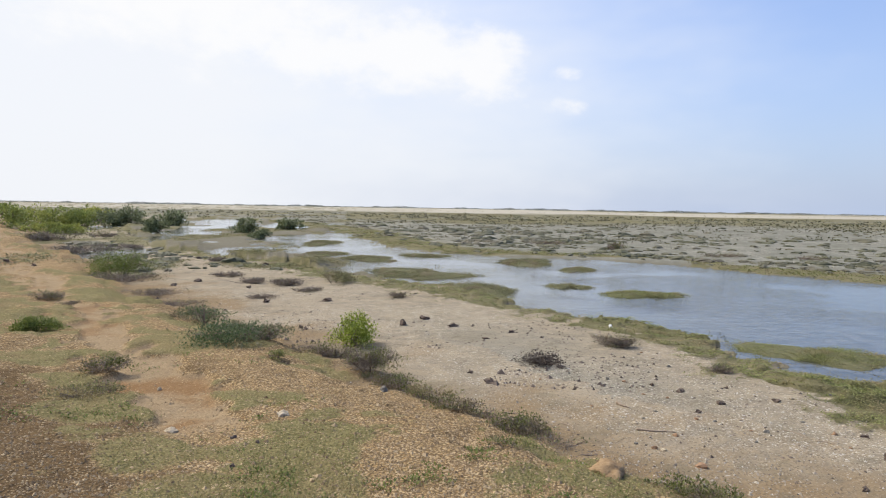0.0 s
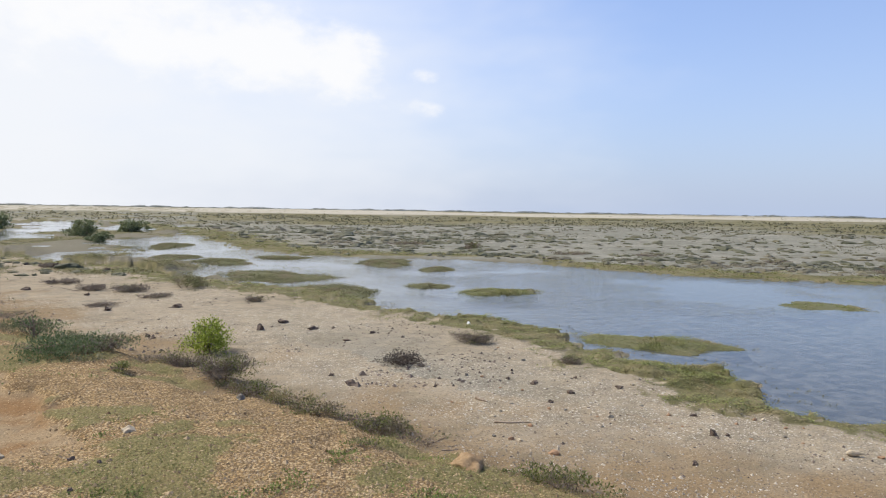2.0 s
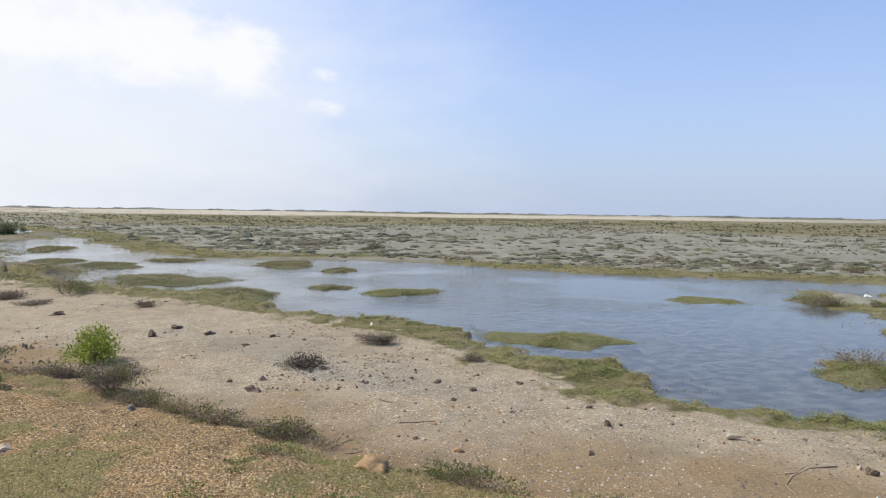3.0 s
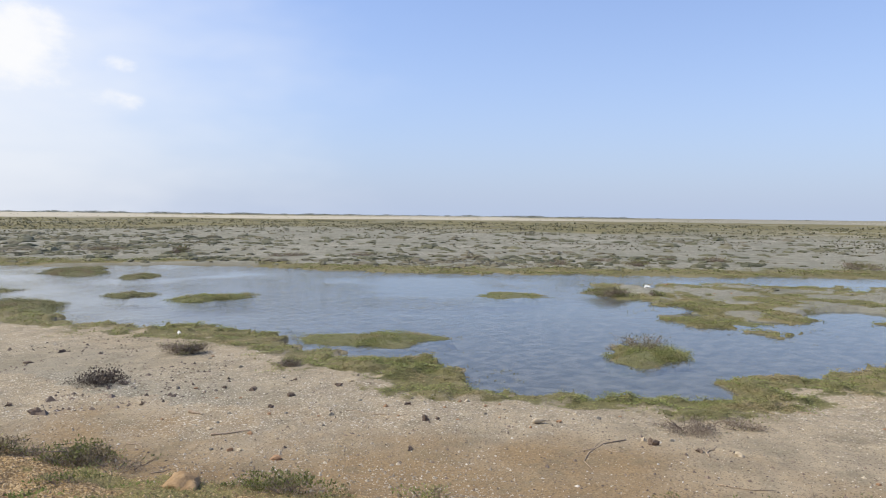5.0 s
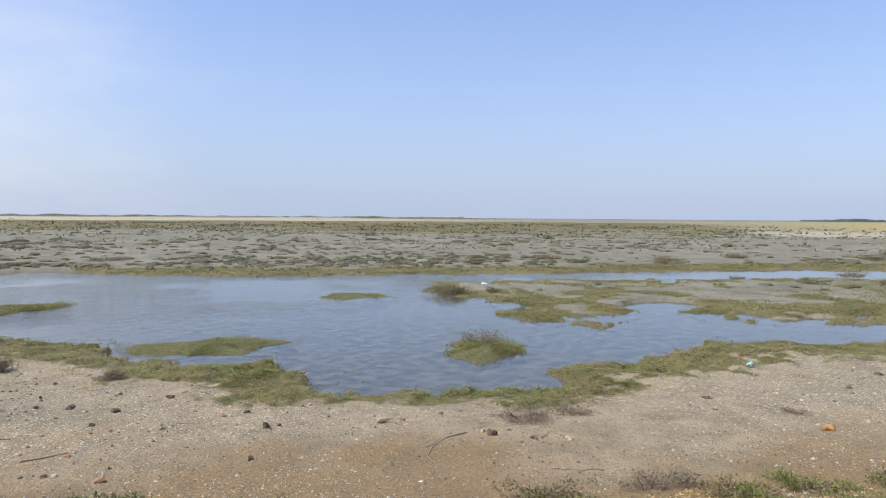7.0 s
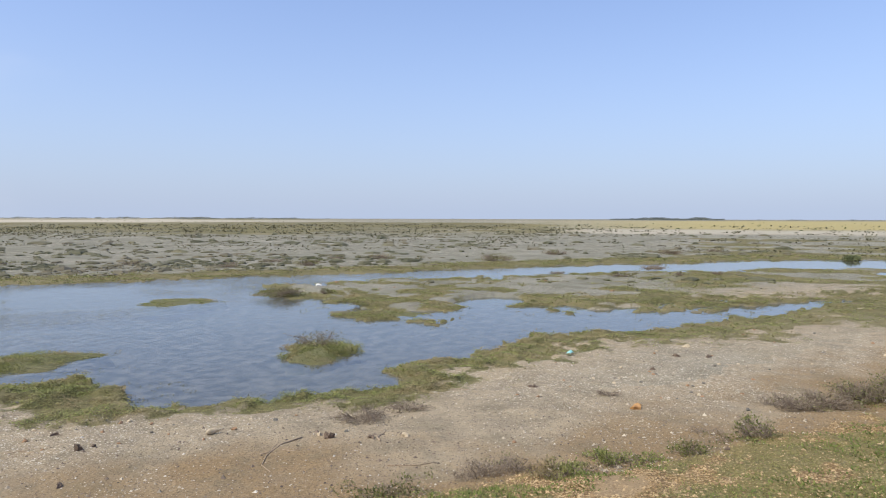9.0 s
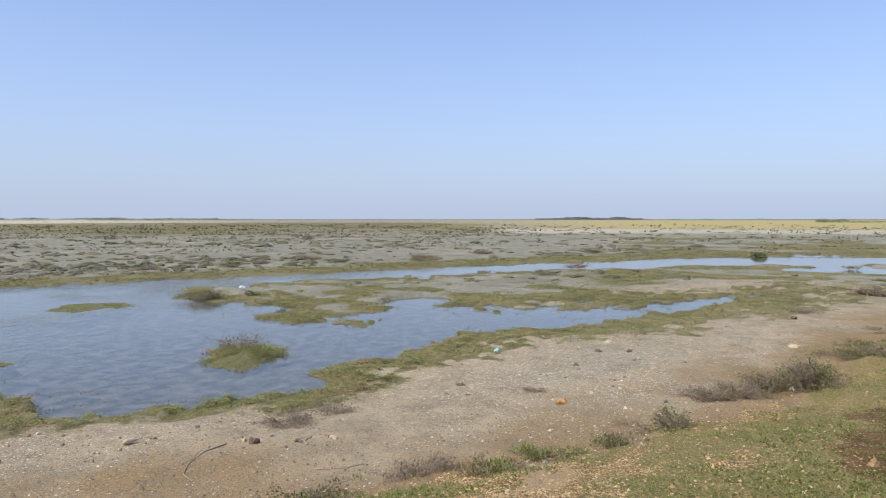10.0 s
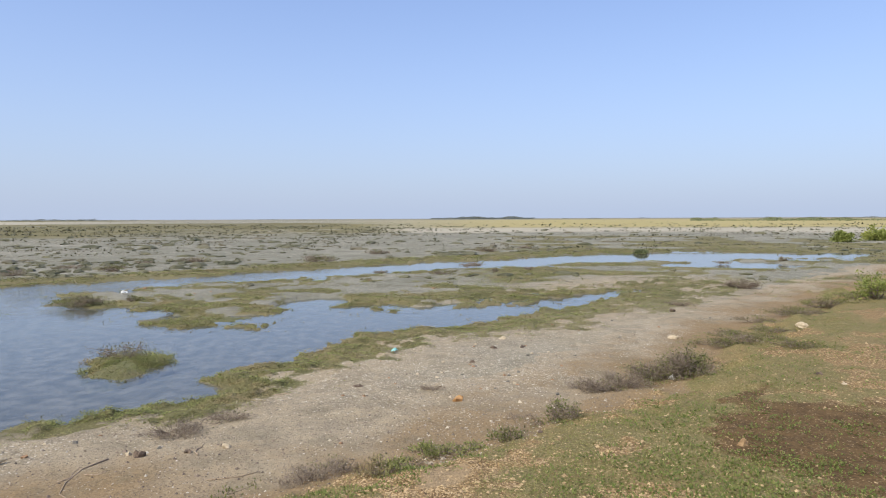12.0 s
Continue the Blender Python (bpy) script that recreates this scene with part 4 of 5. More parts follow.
# ---- shrubs ----
def shrub(name, x, y, w, h, label, leaf_mat, seed, n_leaves=900, leaf=0.04, slim=0.45, stems=6, stem_mat=None, depth=None, twigs=0, twig_mat=None,
          category="shrub", group="", dome=0.25, sink=0.0):
    """A shrub of crooked stems that fan out from the root, leaves in sprays about their ends, and bare twigs."""
    r = np.random.default_rng(seed)
    zg = max(ground_z(x, y), 0.03)
    ob = thing(name, x, y, zg - sink, -math.degrees(math.atan2(x, y)), label, category, group)
    depth = depth or w
    lobe_a = r.uniform(0, 2 * np.pi, 7)
    tips = []
    for k in range(stems):
        ang, out = r.uniform(0, 2 * np.pi), math.sqrt(r.uniform(0.05, 1))
        tip = np.array([w * 0.5 * out * math.cos(ang), depth * 0.5 * out * math.sin(ang), h * r.uniform(0.7, 1.0) * (1 - 0.55 * out ** 2)])
        root = np.array([tip[0] * 0.25, tip[1] * 0.25, -0.02])
        pts = [root + (tip - root) * s + r.normal(0, 0.05, 3) * h * s * (1 - s) * 4 for s in np.linspace(0, 1, 5)]
        rad = h * 0.018 + 0.004
        made = [tube(pts, np.linspace(rad, rad * 0.35, 5))]
        tips.append(tip)
        for q in range(3):
            s = r.uniform(0.35, 0.9)
            b0 = root + (tip - root) * s
            b1 = b0 + np.array([r.normal(0, w * 0.14), r.normal(0, depth * 0.14), abs(r.normal(0, h * 0.16))])
            made.append(tube([b0, (b0 + b1) / 2 + r.normal(0, 0.02, 3) * h, b1], [rad * 0.5, rad * 0.35, rad * 0.2], 4))
            tips.append(b1)
        part("stem", tubes_mesh("stem", made, stem_mat or M_BARK), ob)
    tips = np.array(tips)
    if n_leaves:
        # sprays about the stem ends and over the whole dome
        ns = max(10, n_leaves // 22)
        ang, out = r.choice(lobe_a, ns) + r.normal(0, 0.35, ns), np.sqrt(r.random(ns)) * r.uniform(0.7, 1.15, ns)
        lift = r.uniform(dome, 1.0, ns)
        lob = 1 + 0.2 * np.sin(3 * ang + seed) + 0.13 * np.sin(5 * ang + 2 * seed)
        sprays = np.stack([w * 0.5 * out * lob * np.cos(ang), depth * 0.5 * out * lob * np.sin(ang), h * np.sqrt(np.clip(1.0 - out ** 2 * 0.9, 0, 1)) * lift * (0.82 + 0.18 * np.sin(4 * ang + seed))], 1)
        sprays = np.vstack([sprays, tips])
        pick = r.integers(0, len(sprays), n_leaves)
        c = sprays[pick] + r.normal(0, 1, (n_leaves, 3)) * np.array([w * 0.065, depth * 0.065, h * 0.07])
        c[:, 2] = np.maximum(c[:, 2], 0.0)
        way = r.normal(0, 0.6, (n_leaves, 3)) + np.stack([c[:, 0] / w, c[:, 1] / depth, c[:, 2] / h * 0.6 + 0.3], 1)
        ll = leaf * r.uniform(0.6, 1.35, n_leaves)
        tagged(part("foliage", array_mesh("foliage", *leaves(c, way, ll, ll * slim, 0.45), leaf_mat), ob), kind="stuff")
    if twigs:
        nb = 12
        ba, bo = r.uniform(0, 2 * np.pi, nb), np.sqrt(r.random(nb))
        bx, by, bh = w * 0.42 * bo * np.cos(ba), depth * 0.42 * bo * np.sin(ba), h * r.uniform(0.35, 1.0, nb) * np.sqrt(1 - 0.6 * bo ** 2)
        k = r.integers(0, nb, twigs)
        s = r.random(twigs) ** 0.8
        c = np.stack([bx[k] * (0.5 + 0.5 * s) + r.normal(0, w * 0.075, twigs), by[k] * (0.5 + 0.5 * s) + r.normal(0, depth * 0.075, twigs), bh[k] * 0.8 * s], 1)
        way = r.normal(0, 0.8, (twigs, 3)) + np.stack([bx[k] / w, by[k] / depth, 0.3 + 0.8 * r.random(twigs)], 1)
        ll = h * r.uniform(0.12, 0.34, twigs)
        tw = part("twig_tangle", array_mesh("twig_tangle", *leaves(c, way, ll, np.maximum(0.0007 * math.hypot(x, y), ll * 0.035)), twig_mat or M_DRY), ob, "bare brown twigs")
        tagged(tw, kind="stuff")
    return ob


count = [400]


def seed_next():
    count[0] += 1
    return count[0]


def dry_shrub(x, y, w, h, label, leafy):
    """A low scrubby shrub: a tangle of bare twigs with more or fewer leaves."""
    d = math.hypot(x, y)
    size = max(0.02, 0.0016 * d)
    if leafy < 0.3:
        w, h = w * 1.1, h * 0.8
    if "straggling" in label or "bank edge" in label:
        h *= 0.55
    area = w * h / (size * size)
    return shrub("dry_shrub", x, y, w * 1.05, h, label, M_MAT if leafy > 0.85 else M_SCRUB if leafy > 0.35 else M_MAT_DARK, seed_next(), int(min(2600, area * 7.0 * leafy)), size * 1.15, 0.45,
                 4, depth=min(w, max(0.7 * w, 2.2 * h)), twigs=int(min(1800, 60 + area * 6.0 * (1.05 - 0.8 * leafy))), group="scrub of the marsh edge", dome=0.0)


def mangrove(x, y, w, h, label, dark):
    d = math.hypot(x, y)
    return shrub("mangrove_bush", x, y, w * 0.84, h * 0.84, label, M_MANGROVE_DARK if dark else M_MANGROVE, seed_next(), 2000, 0.0028 * d, 0.55, 6,
                 depth=w * 0.8, group="bushes in the wet land", dome=0.05)


def stone(name, x, y, w, h, mat, label, category):
    s = seed_next()
    me = lump(name, w * 0.5, w * 0.4, h * 0.62, mat, s * 0.37, 0.26 if w > 0.2 else 0.4, 4 if w > 0.2 else 2, 0.2)
    return thing(name, x, y, ground_z(x, y) - 0.1 * h, s * 37 % 360, label, category, data=me)


def clod(x, y, w, h):
    s = seed_next()
    me = lump("clod", w * 0.42, w * 0.34, h * 0.62, M_CLOD, s * 0.53, 0.75, 2, 0.3)
    return thing("clod", x, y, ground_z(x, y) - 0.1 * h, s * 53 % 360, "dark clod of dried earth on pale mud", "clod", "clods on the mud", data=me)


def litter(x, y, w, h, mat, label):
    """A crumpled sheet with folds."""
    s = seed_next()
    n = 12
    u = np.linspace(-0.5, 0.5, n)
    U, V = np.meshgrid(u, u, indexing="ij")
    fold = fbm2(U + s, V, 0.33, s) * h * 1.5 * (1 - (np.hypot(U, V) / 0.75) ** 2)
    edge = 1 + 0.35 * (fbm2(U + s, V + 3, 0.5, s + 5) - 0.5)
    v = np.stack([(U * w * 0.7 * edge).ravel(), (V * w * 0.42 * edge).ravel(), fold.ravel()], 1)
    i, j = np.meshgrid(np.arange(n - 1), np.arange(n - 1), indexing="ij")
    i, j = i.ravel(), j.ravel()
    f = np.stack([i * n + j, (i + 1) * n + j, (i + 1) * n + j + 1, i * n + j + 1], 1)
    return thing("plastic_scrap", x, y, max(ground_z(x, y), 0.02) + 0.03, s * 41 % 360, label, "litter", data=array_mesh("plastic_scrap", v, f, mat))


def shell_item(x, y, w, h, label):
    """A spindle shell: whorls that swell and taper along its length."""
    t = np.linspace(0, 1, 15)
    r = h * 0.34 * (np.sin(np.pi * t ** 0.55) ** 1.1 + 0.05) * (1 + 0.08 * np.sin(t * 34))
    p = np.stack([(t - 0.5) * w, 0.05 * w * np.sin(t * 5), h * 0.34 + 0.12 * h * t], 1)
    me = tubes_mesh("sea_shell", [tube(p, r, 10)], M_PALE)
    return thing("sea_shell", x, y, ground_z(x, y), 25 - math.degrees(math.atan2(x, y)), label, "shell", data=me)


def driftwood(x, y, w, h, slope, label, thick=1.0):
    """A crooked stick lying on the ground; slope turns it on the plan from the line across the view."""
    s = seed_next()
    r = np.random.default_rng(s)
    run = max(w, 2.2 * h) if abs(slope) > 20 else w
    t = np.linspace(0, 1, 9)
    bend = np.sin(t * np.pi) * r.uniform(-0.2, 0.2) * run + np.sin(t * 7 + r.uniform(0, 6)) * 0.045 * run
    rad = max(0.005, 0.036 * run) * thick * np.linspace(1.0, 0.4, 9)
    turn = math.atan2(x, y) * -1 + math.radians(slope)
    px, py = (t - 0.5) * run, bend + r.normal(0, 0.012, 9) * run
    gx, gy = x + px * math.cos(turn) - py * math.sin(turn), y + px * math.sin(turn) + py * math.cos(turn)
    zz = land(gx, gy)[0]
    base = float(zz.min())
    pts = np.stack([gx - x, gy - y, zz - base + rad * 0.7], 1)
    made = [tube(pts, rad, 6)]
    k = 5
    made.append(tube([pts[k], pts[k] + np.array([0.10 * run * r.normal(), 0.10 * run, 0.02 * run + 0.01]), pts[k] + np.array([0.16 * run * r.normal(), 0.2 * run, 0.03 * run + 0.01])], [rad[k] * 0.6, rad[k] * 0.4, rad[k] * 0.2], 5))
    return thing("driftwood", x, y, base, 0, label, "driftwood", "sticks on the mud", data=tubes_mesh("driftwood", made, M_WOOD))


shrub("green_bush", -1.24, 9.59, 0.60, 0.47, "bright yellow-green leafy bush on the bank edge", M_BRIGHT, 301, 3800, 0.032, 0.6, 7)
dry_shrub(-1.32, 8.80, 0.640, 0.241, "low grey dry shrub beside the green bush", 0.25)
dry_shrub(-0.81, 7.84, 0.636, 0.335, "grey-brown tangled shrub below the green bush", 0.45)
dry_shrub(-0.47, 7.23, 0.589, 0.279, "grey-brown half-dry shrub on the bank edge", 0.5)
dry_shrub(-0.15, 6.91, 0.593, 0.249, "half-green trailing shrub on the bank edge", 0.9)
dry_shrub(0.20, 6.33, 0.518, 0.207, "dark half-green shrub on the bank edge", 0.7)
dry_shrub(0.42, 6.21, 0.323, 0.194, "brown leafless shrub on the bank edge", 0.1)
dry_shrub(0.72, 5.79, 0.482, 0.152, "low olive shrub on the gravel bank", 0.8)
dry_shrub(0.96, 5.45, 0.459, 0.116, "low brown shrub on the gravel bank", 0.2)
shrub("low_shrub", -2.68, 8.68, 1.30, 0.21, "spreading blue-green shrub with grey twigs", M_BLUEGREEN, 302, 5000, 0.032, 0.4, 8, twigs=700)
shrub("low_shrub", -3.76, 10.62, 1.13, 0.245, "sparse blue-green creeping shrub", M_BLUEGREEN, 303, 3000, 0.03, 0.4, 5, twigs=150)
dry_shrub(-2.40, 8.85, 0.617, 0.262, "brown leafless shrub in front of mud", 0.15)
dry_shrub(-6.10, 14.36, 1.49, 0.389, "brown dry shrub on the bank edge", 0.1)
dry_shrub(-5.07, 12.94, 1.04, 0.255, "grey twiggy low shrub on the bank edge", 0.2)
shrub("green_bush", -8.55, 17.93, 1.45, 0.758, "rounded olive green bush by the mud", M_WEED, 304, 5000, 0.045, 0.5, 7)
dry_shrub(-8.04, 16.81, 2.01, 0.371, "brown dry growth round a green bush", 0.25)
dry_shrub(-14.42, 27.55, 2.96, 0.566, "brown dry heath-like shrub", 0.05)
dry_shrub(-19.61, 34.5, 2.95, 0.590, "brown-green dry shrub by a sandy track", 0.3)
dry_shrub(-7.07, 12.17, 0.726, 0.176, "low grey shrub on pale sand", 0.3)
dry_shrub(-6.08, 11.16, 0.360, 0.095, "small grey shrub on pale sand", 0.2)
shrub("low_shrub", -5.29, 8.88, 0.55, 0.18, "small fresh green creeping bush on the bank", M_WEED, 305, 4000, 0.03, 0.4, 5)
dry_shrub(-3.40, 6.86, 0.486, 0.168, "low grey-green tuft beside the track", 0.6)
dry_shrub(-3.10, 6.19, 0.412, 0.118, "low grey tuft beside the track", 0.5)
dry_shrub(-3.10, 5.90, 0.625, 0.091, "flat dark green tuft on gravel", 1.0)
dry_shrub(-1.88, 7.74, 0.229, 0.108, "small olive tuft on gravel", 1.0)
dry_shrub(-14.01, 30.4, 1.33, 0.304, "pile of dead brown twigs on mud", 0.0)
dry_shrub(-5.79, 18.53, 0.838, 0.258, "low purple-brown dry shrub on mud", 0.0)
dry_shrub(-4.79, 16.96, 0.908, 0.249, "low purple-brown dry shrub on mud", 0.0)
dry_shrub(-3.83, 16.68, 0.939, 0.313, "low grey-brown dry shrub on mud", 0.1)
dry_shrub(-3.05, 15.54, 0.738, 0.184, "low grey-brown dry shrub on mud", 0.05)
dry_shrub(-3.76, 14.26, 0.639, 0.160, "flat dark brown dry shrub on mud", 0.0)
dry_shrub(-7.67, 23.31, 0.691, 0.285, "grey dead shrub at the waterline", 0.0)
shrub("low_shrub", -2.78, 17.50, 1.18, 0.353, "grey-green mounded marsh shrub at the waterline", M_MAT_DARK, 306, 3000, 0.04, 0.4, 4)
dry_shrub(-0.93, 14.75, 0.493, 0.172, "brown tuft in the green shore belt", 0.3)
shrub("dead_shrub", 1.26, 8.58, 0.62, 0.16, "black withered shrub lying on pale mud", M_DARKTWIG, 307, 900, 0.026, 0.45, 14, stem_mat=M_CLOD, twigs=900, twig_mat=M_DARKTWIG)
dry_shrub(1.48, 8.37, 0.144, 0.058, "scrap of black dead stems on mud", 0.0)
dry_shrub(2.50, 9.80, 0.663, 0.221, "dark brown dry shrub in the shore belt", 0.3)
dry_shrub(3.44, 8.33, 0.335, 0.122, "brown tuft in the shore belt", 0.3)
dry_shrub(1.69, 4.55, 0.52, 0.11, "grey-green scrubby shrub on orange gravel", 0.7)
dry_shrub(5.49, 3.75, 0.687, 0.195, "grey-brown leafless shrub at the shore", 0.02)
dry_shrub(6.00, 3.56, 0.479, 0.144, "small grey-brown leafless shrub at the shore", 0.1)
dry_shrub(3.48, 8.36, 0.306, 0.138, "grey dry tuft in the shore belt", 0.2)
dry_shrub(1.82, 4.27, 0.60, 0.125, "grey-green scrubby shrub on orange gravel", 0.7)
dry_shrub(0.70, 5.74, 0.604, 0.171, "grey-green scrubby shrub at the bank foot", 0.6)
shrub("dead_shrub", 8.60, 6.72, 0.825, 0.275, "dry brown stems standing on a plant island", M_MAT_DARK, 308, 600, 0.028, 0.4, 9, twigs=420)
dry_shrub(3.91, 2.49, 0.621, 0.108, "low dark green shrub on the bank", 0.8)
dry_shrub(4.57, 2.10, 0.489, 0.178, "brown leafless shrub at the bank foot", 0.05)
dry_shrub(4.76, 1.91, 0.452, 0.163, "grey-brown leafless shrub at the bank foot", 0.1)
dry_shrub(4.67, 1.52, 0.347, 0.139, "low green shrub at the bank foot", 1.0)
dry_shrub(5.34, 1.35, 0.482, 0.116, "low grass-green shrub at the bank foot", 1.0)
dry_shrub(6.57, 0.75, 0.376, 0.080, "heap of dry brown stems", 0.0)
dry_shrub(6.45, 0.32, 0.367, 0.189, "thin upright brown-green shrub", 0.4)
dry_shrub(5.80, 0.77, 0.305, 0.132, "low olive tuft on gravel", 0.8)
dry_shrub(7.86, 0.14, 0.569, 0.227, "dark brown dry shrub on the bank foot", 0.1)
dry_shrub(8.15, -0.21, 0.589, 0.236, "dark brown dry shrub on the bank foot", 0.1)
dry_shrub(8.56, -0.59, 0.618, 0.291, "dark grey shrub on the bank foot", 0.3)
dry_shrub(8.54, -0.96, 0.654, 0.421, "dense dark grey-green shrub on the bank foot", 0.55)
dry_shrub(10.93, -1.61, 0.648, 0.167, "low olive shrub on the bank edge", 0.6)
dry_shrub(10.58, -2.13, 0.994, 0.253, "dark olive shrub on the bank edge", 0.6)
dry_shrub(9.79, -2.46, 0.845, 0.186, "dark green low shrub on the bank edge", 0.8)
dry_shrub(13.17, -2.74, 0.785, 0.179, "low grey-green shrub on the bank edge", 0.5)
dry_shrub(14.30, -3.53, 0.981, 0.221, "low grey-green shrub on the bank edge", 0.5)
dry_shrub(15.71, -4.47, 1.09, 0.244, "low dark green shrub on the bank edge", 0.7)
dry_shrub(16.15, -5.25, 1.13, 0.310, "low dark green shrub on the bank edge", 0.9)
shrub("green_bush", 15.69, -5.50, 0.773, 0.579, "upright dark green bush at the mud's edge", M_MANGROVE, 309, 1600, 0.05, 0.5, 7)
dry_shrub(20.12, -3.71, 0.950, 0.407, "round brown dry shrub on mud", 0.1)
dry_shrub(15.90, -1.73, 0.719, 0.146, "flat brown dry shrub on mud", 0.05)
dry_shrub(7.51, 1.87, 0.303, 0.105, "scrap of dark dead plants on shell gravel", 0.0)
dry_shrub(-1.61, 8.77, 0.662, 0.196, "low straggling shrub in the strip along the bank", 0.5)
dry_shrub(-0.66, 7.58, 0.571, 0.169, "low straggling shrub in the strip along the bank", 0.6)
dry_shrub(0.04, 6.57, 0.497, 0.147, "low straggling shrub in the strip along the bank", 0.8)
dry_shrub(7.91, -0.08, 0.538, 0.148, "low straggling shrub in the strip along the bank", 0.2)
dry_shrub(8.24, -0.41, 0.560, 0.154, "low straggling shrub in the strip along the bank", 0.2)
dry_shrub(8.37, -0.76, 0.569, 0.157, "low straggling shrub in the strip along the bank", 0.5)
dry_shrub(9.00, -1.21, 0.613, 0.169, "low straggling shrub in the strip along the bank", 0.6)
dry_shrub(10.59, -1.83, 0.721, 0.198, "low straggling shrub in the strip along the bank", 0.7)
dry_shrub(11.53, -2.61, 0.790, 0.217, "low straggling shrub in the strip along the bank", 0.6)
dry_shrub(14.20, -3.77, 0.979, 0.269, "low straggling shrub in the strip along the bank", 0.6)
dry_shrub(15.41, -4.70, 1.07, 0.295, "low straggling shrub in the strip along the bank", 0.7)
dry_shrub(12.00, -2.07, 0.815, 0.224, "low straggling shrub in the strip along the bank", 0.5)
dry_shrub(6.31, 0.52, 0.437, 0.120, "low straggling shrub in the strip along the bank", 0.5)
dry_shrub(5.45, 1.04, 0.388, 0.107, "low straggling shrub in the strip along the bank", 0.9)
dry_shrub(4.98, 1.44, 0.365, 0.100, "low straggling shrub in the strip along the bank", 0.8)
dry_shrub(0.51, 4.93, 0.478, 0.104, "low straggling shrub in the strip along the bank", 0.7)
dry_shrub(2.49, 3.73, 0.443, 0.097, "low straggling shrub in the strip along the bank", 0.9)
mangrove(-13.95, 48.8, 2.26, 1.26, "dark green bush in the shallows", 1)
mangrove(-11.25, 42.4, 1.52, 0.544, "low dark bush in the shallows", 1)
mangrove(-12.82, 57.2, 2.32, 1.16, "sparse dark bush in the shallows", 1)
mangrove(-18.97, 45.2, 1.86, 1.21, "dark green bush at the waterline", 1)
mangrove(-24.62, 62.1, 2.98, 1.88, "tall dark green bush at the waterline", 1)
mangrove(-30.1, 47.7, 3.73, 1.86, "yellow-green spreading bush in a thicket", 0)
mangrove(-32.3, 54.2, 3.86, 1.98, "yellow-green spreading bush in a thicket", 0)
mangrove(-31.5, 56.6, 3.53, 1.93, "green spreading bush in a thicket", 0)
mangrove(-29.44, 56.5, 3.47, 2.10, "green spreading bush in a thicket", 0)
mangrove(-28.76, 58.7, 3.56, 1.84, "dark green spreading bush in a thicket", 1)
mangrove(-26.66, 58.6, 3.19, 1.49, "dark green spreading bush in a thicket", 1)
mangrove(-25.66, 43.9, 2.77, 0.756, "low yellow-green bush at the thicket's edge", 0)
mangrove(-22.84, 42.0, 2.13, 0.711, "low yellow-green bush at the thicket's edge", 0)
dry_shrub(-19.15, 38.6, 1.43, 0.428, "low brown shrub on mud near the thicket", 0.2)
mangrove(-60.2, 94.1, 5.53, 1.84, "yellow-green bush behind the thicket", 0)
mangrove(-43.4, 85.8, 4.77, 1.59, "green bush behind the thicket", 0)
mangrove(59.0, -18.19, 2.14, 1.02, "rounded green bush on the far flat", 0)
mangrove(62.4, -22.09, 2.51, 1.26, "rounded green bush on the far flat", 0)
mangrove(39.9, -2.20, 0.62, 0.19, "small dark bush at the channel", 1)
dry_shrub(27.98, 5.32, 1.04, 0.307, "low purple-grey shrub by the channel", 0.1)
dry_shrub(23.95, 7.94, 0.544, 0.188, "small grey shrub by the channel", 0.1)
dry_shrub(23.31, 5.48, 0.913, 0.179, "flat olive shrub on the spit", 0.7)
dry_shrub(31.5, -5.15, 0.633, 0.238, "small dark shrub on the wet flat", 0.2)
dry_shrub(33.0, -7.87, 0.393, 0.337, "small upright shrub on the wet flat", 0.2)
dry_shrub(24.66, 3.76, 0.289, 0.207, "small upright shrub on the spit", 0.2)
dry_shrub(26.03, 2.69, 0.390, 0.195, "small upright shrub on the spit", 0.2)
dry_shrub(13.68, 11.92, 1.06, 0.271, "dark olive shrub on the spit's head", 0.7)
dry_shrub(14.55, 11.17, 0.396, 0.152, "small dark shrub on the spit's head", 0.6)
dry_shrub(13.06, 9.12, 0.530, 0.133, "low olive tuft on the spit", 0.9)
dry_shrub(22.37, 18.01, 0.999, 0.262, "low olive tussock on the far flat", 0.5)
dry_shrub(20.05, 20.30, 1.18, 0.213, "low dark tussock on the far flat", 0.2)
dry_shrub(27.73, 18.15, 1.70, 0.274, "long low tussock on the far flat", 0.3)
dry_shrub(26.77, 19.93, 0.939, 0.221, "low dark tussock on the far flat", 0.2)
dry_shrub(23.46, 20.86, 1.30, 0.234, "low brown tussock on the far flat", 0.2)
dry_shrub(30.9, 13.46, 1.67, 0.251, "long low tussock on the far flat", 0.3)
dry_shrub(36.0, 11.98, 1.38, 0.314, "low dark tussock on the far flat", 0.3)
dry_shrub(39.6, 6.52, 1.46, 0.332, "low dark tussock on the far flat", 0.3)
dry_shrub(43.0, 4.56, 1.22, 0.322, "low dark tussock on the far flat", 0.3)
dry_shrub(23.55, 18.89, 0.849, 0.250, "low olive tussock on the far flat", 0.6)
dry_shrub(29.21, 12.60, 1.84, 0.237, "long low tussock on the far flat", 0.4)
dry_shrub(19.32, 24.85, 1.30, 0.234, "low dark tussock on the far flat", 0.2)
dry_shrub(21.29, 21.51, 0.902, 0.200, "low dark tussock on the far flat", 0.2)
dry_shrub(15.83, 29.18, 1.92, 0.220, "long low tussock on the far flat", 0.2)
dry_shrub(8.76, 34.4, 1.17, 0.411, "low dark green tussock on the far flat", 0.6)
dry_shrub(5.82, 38.2, 2.24, 0.383, "low dark tussock on the far flat", 0.2)
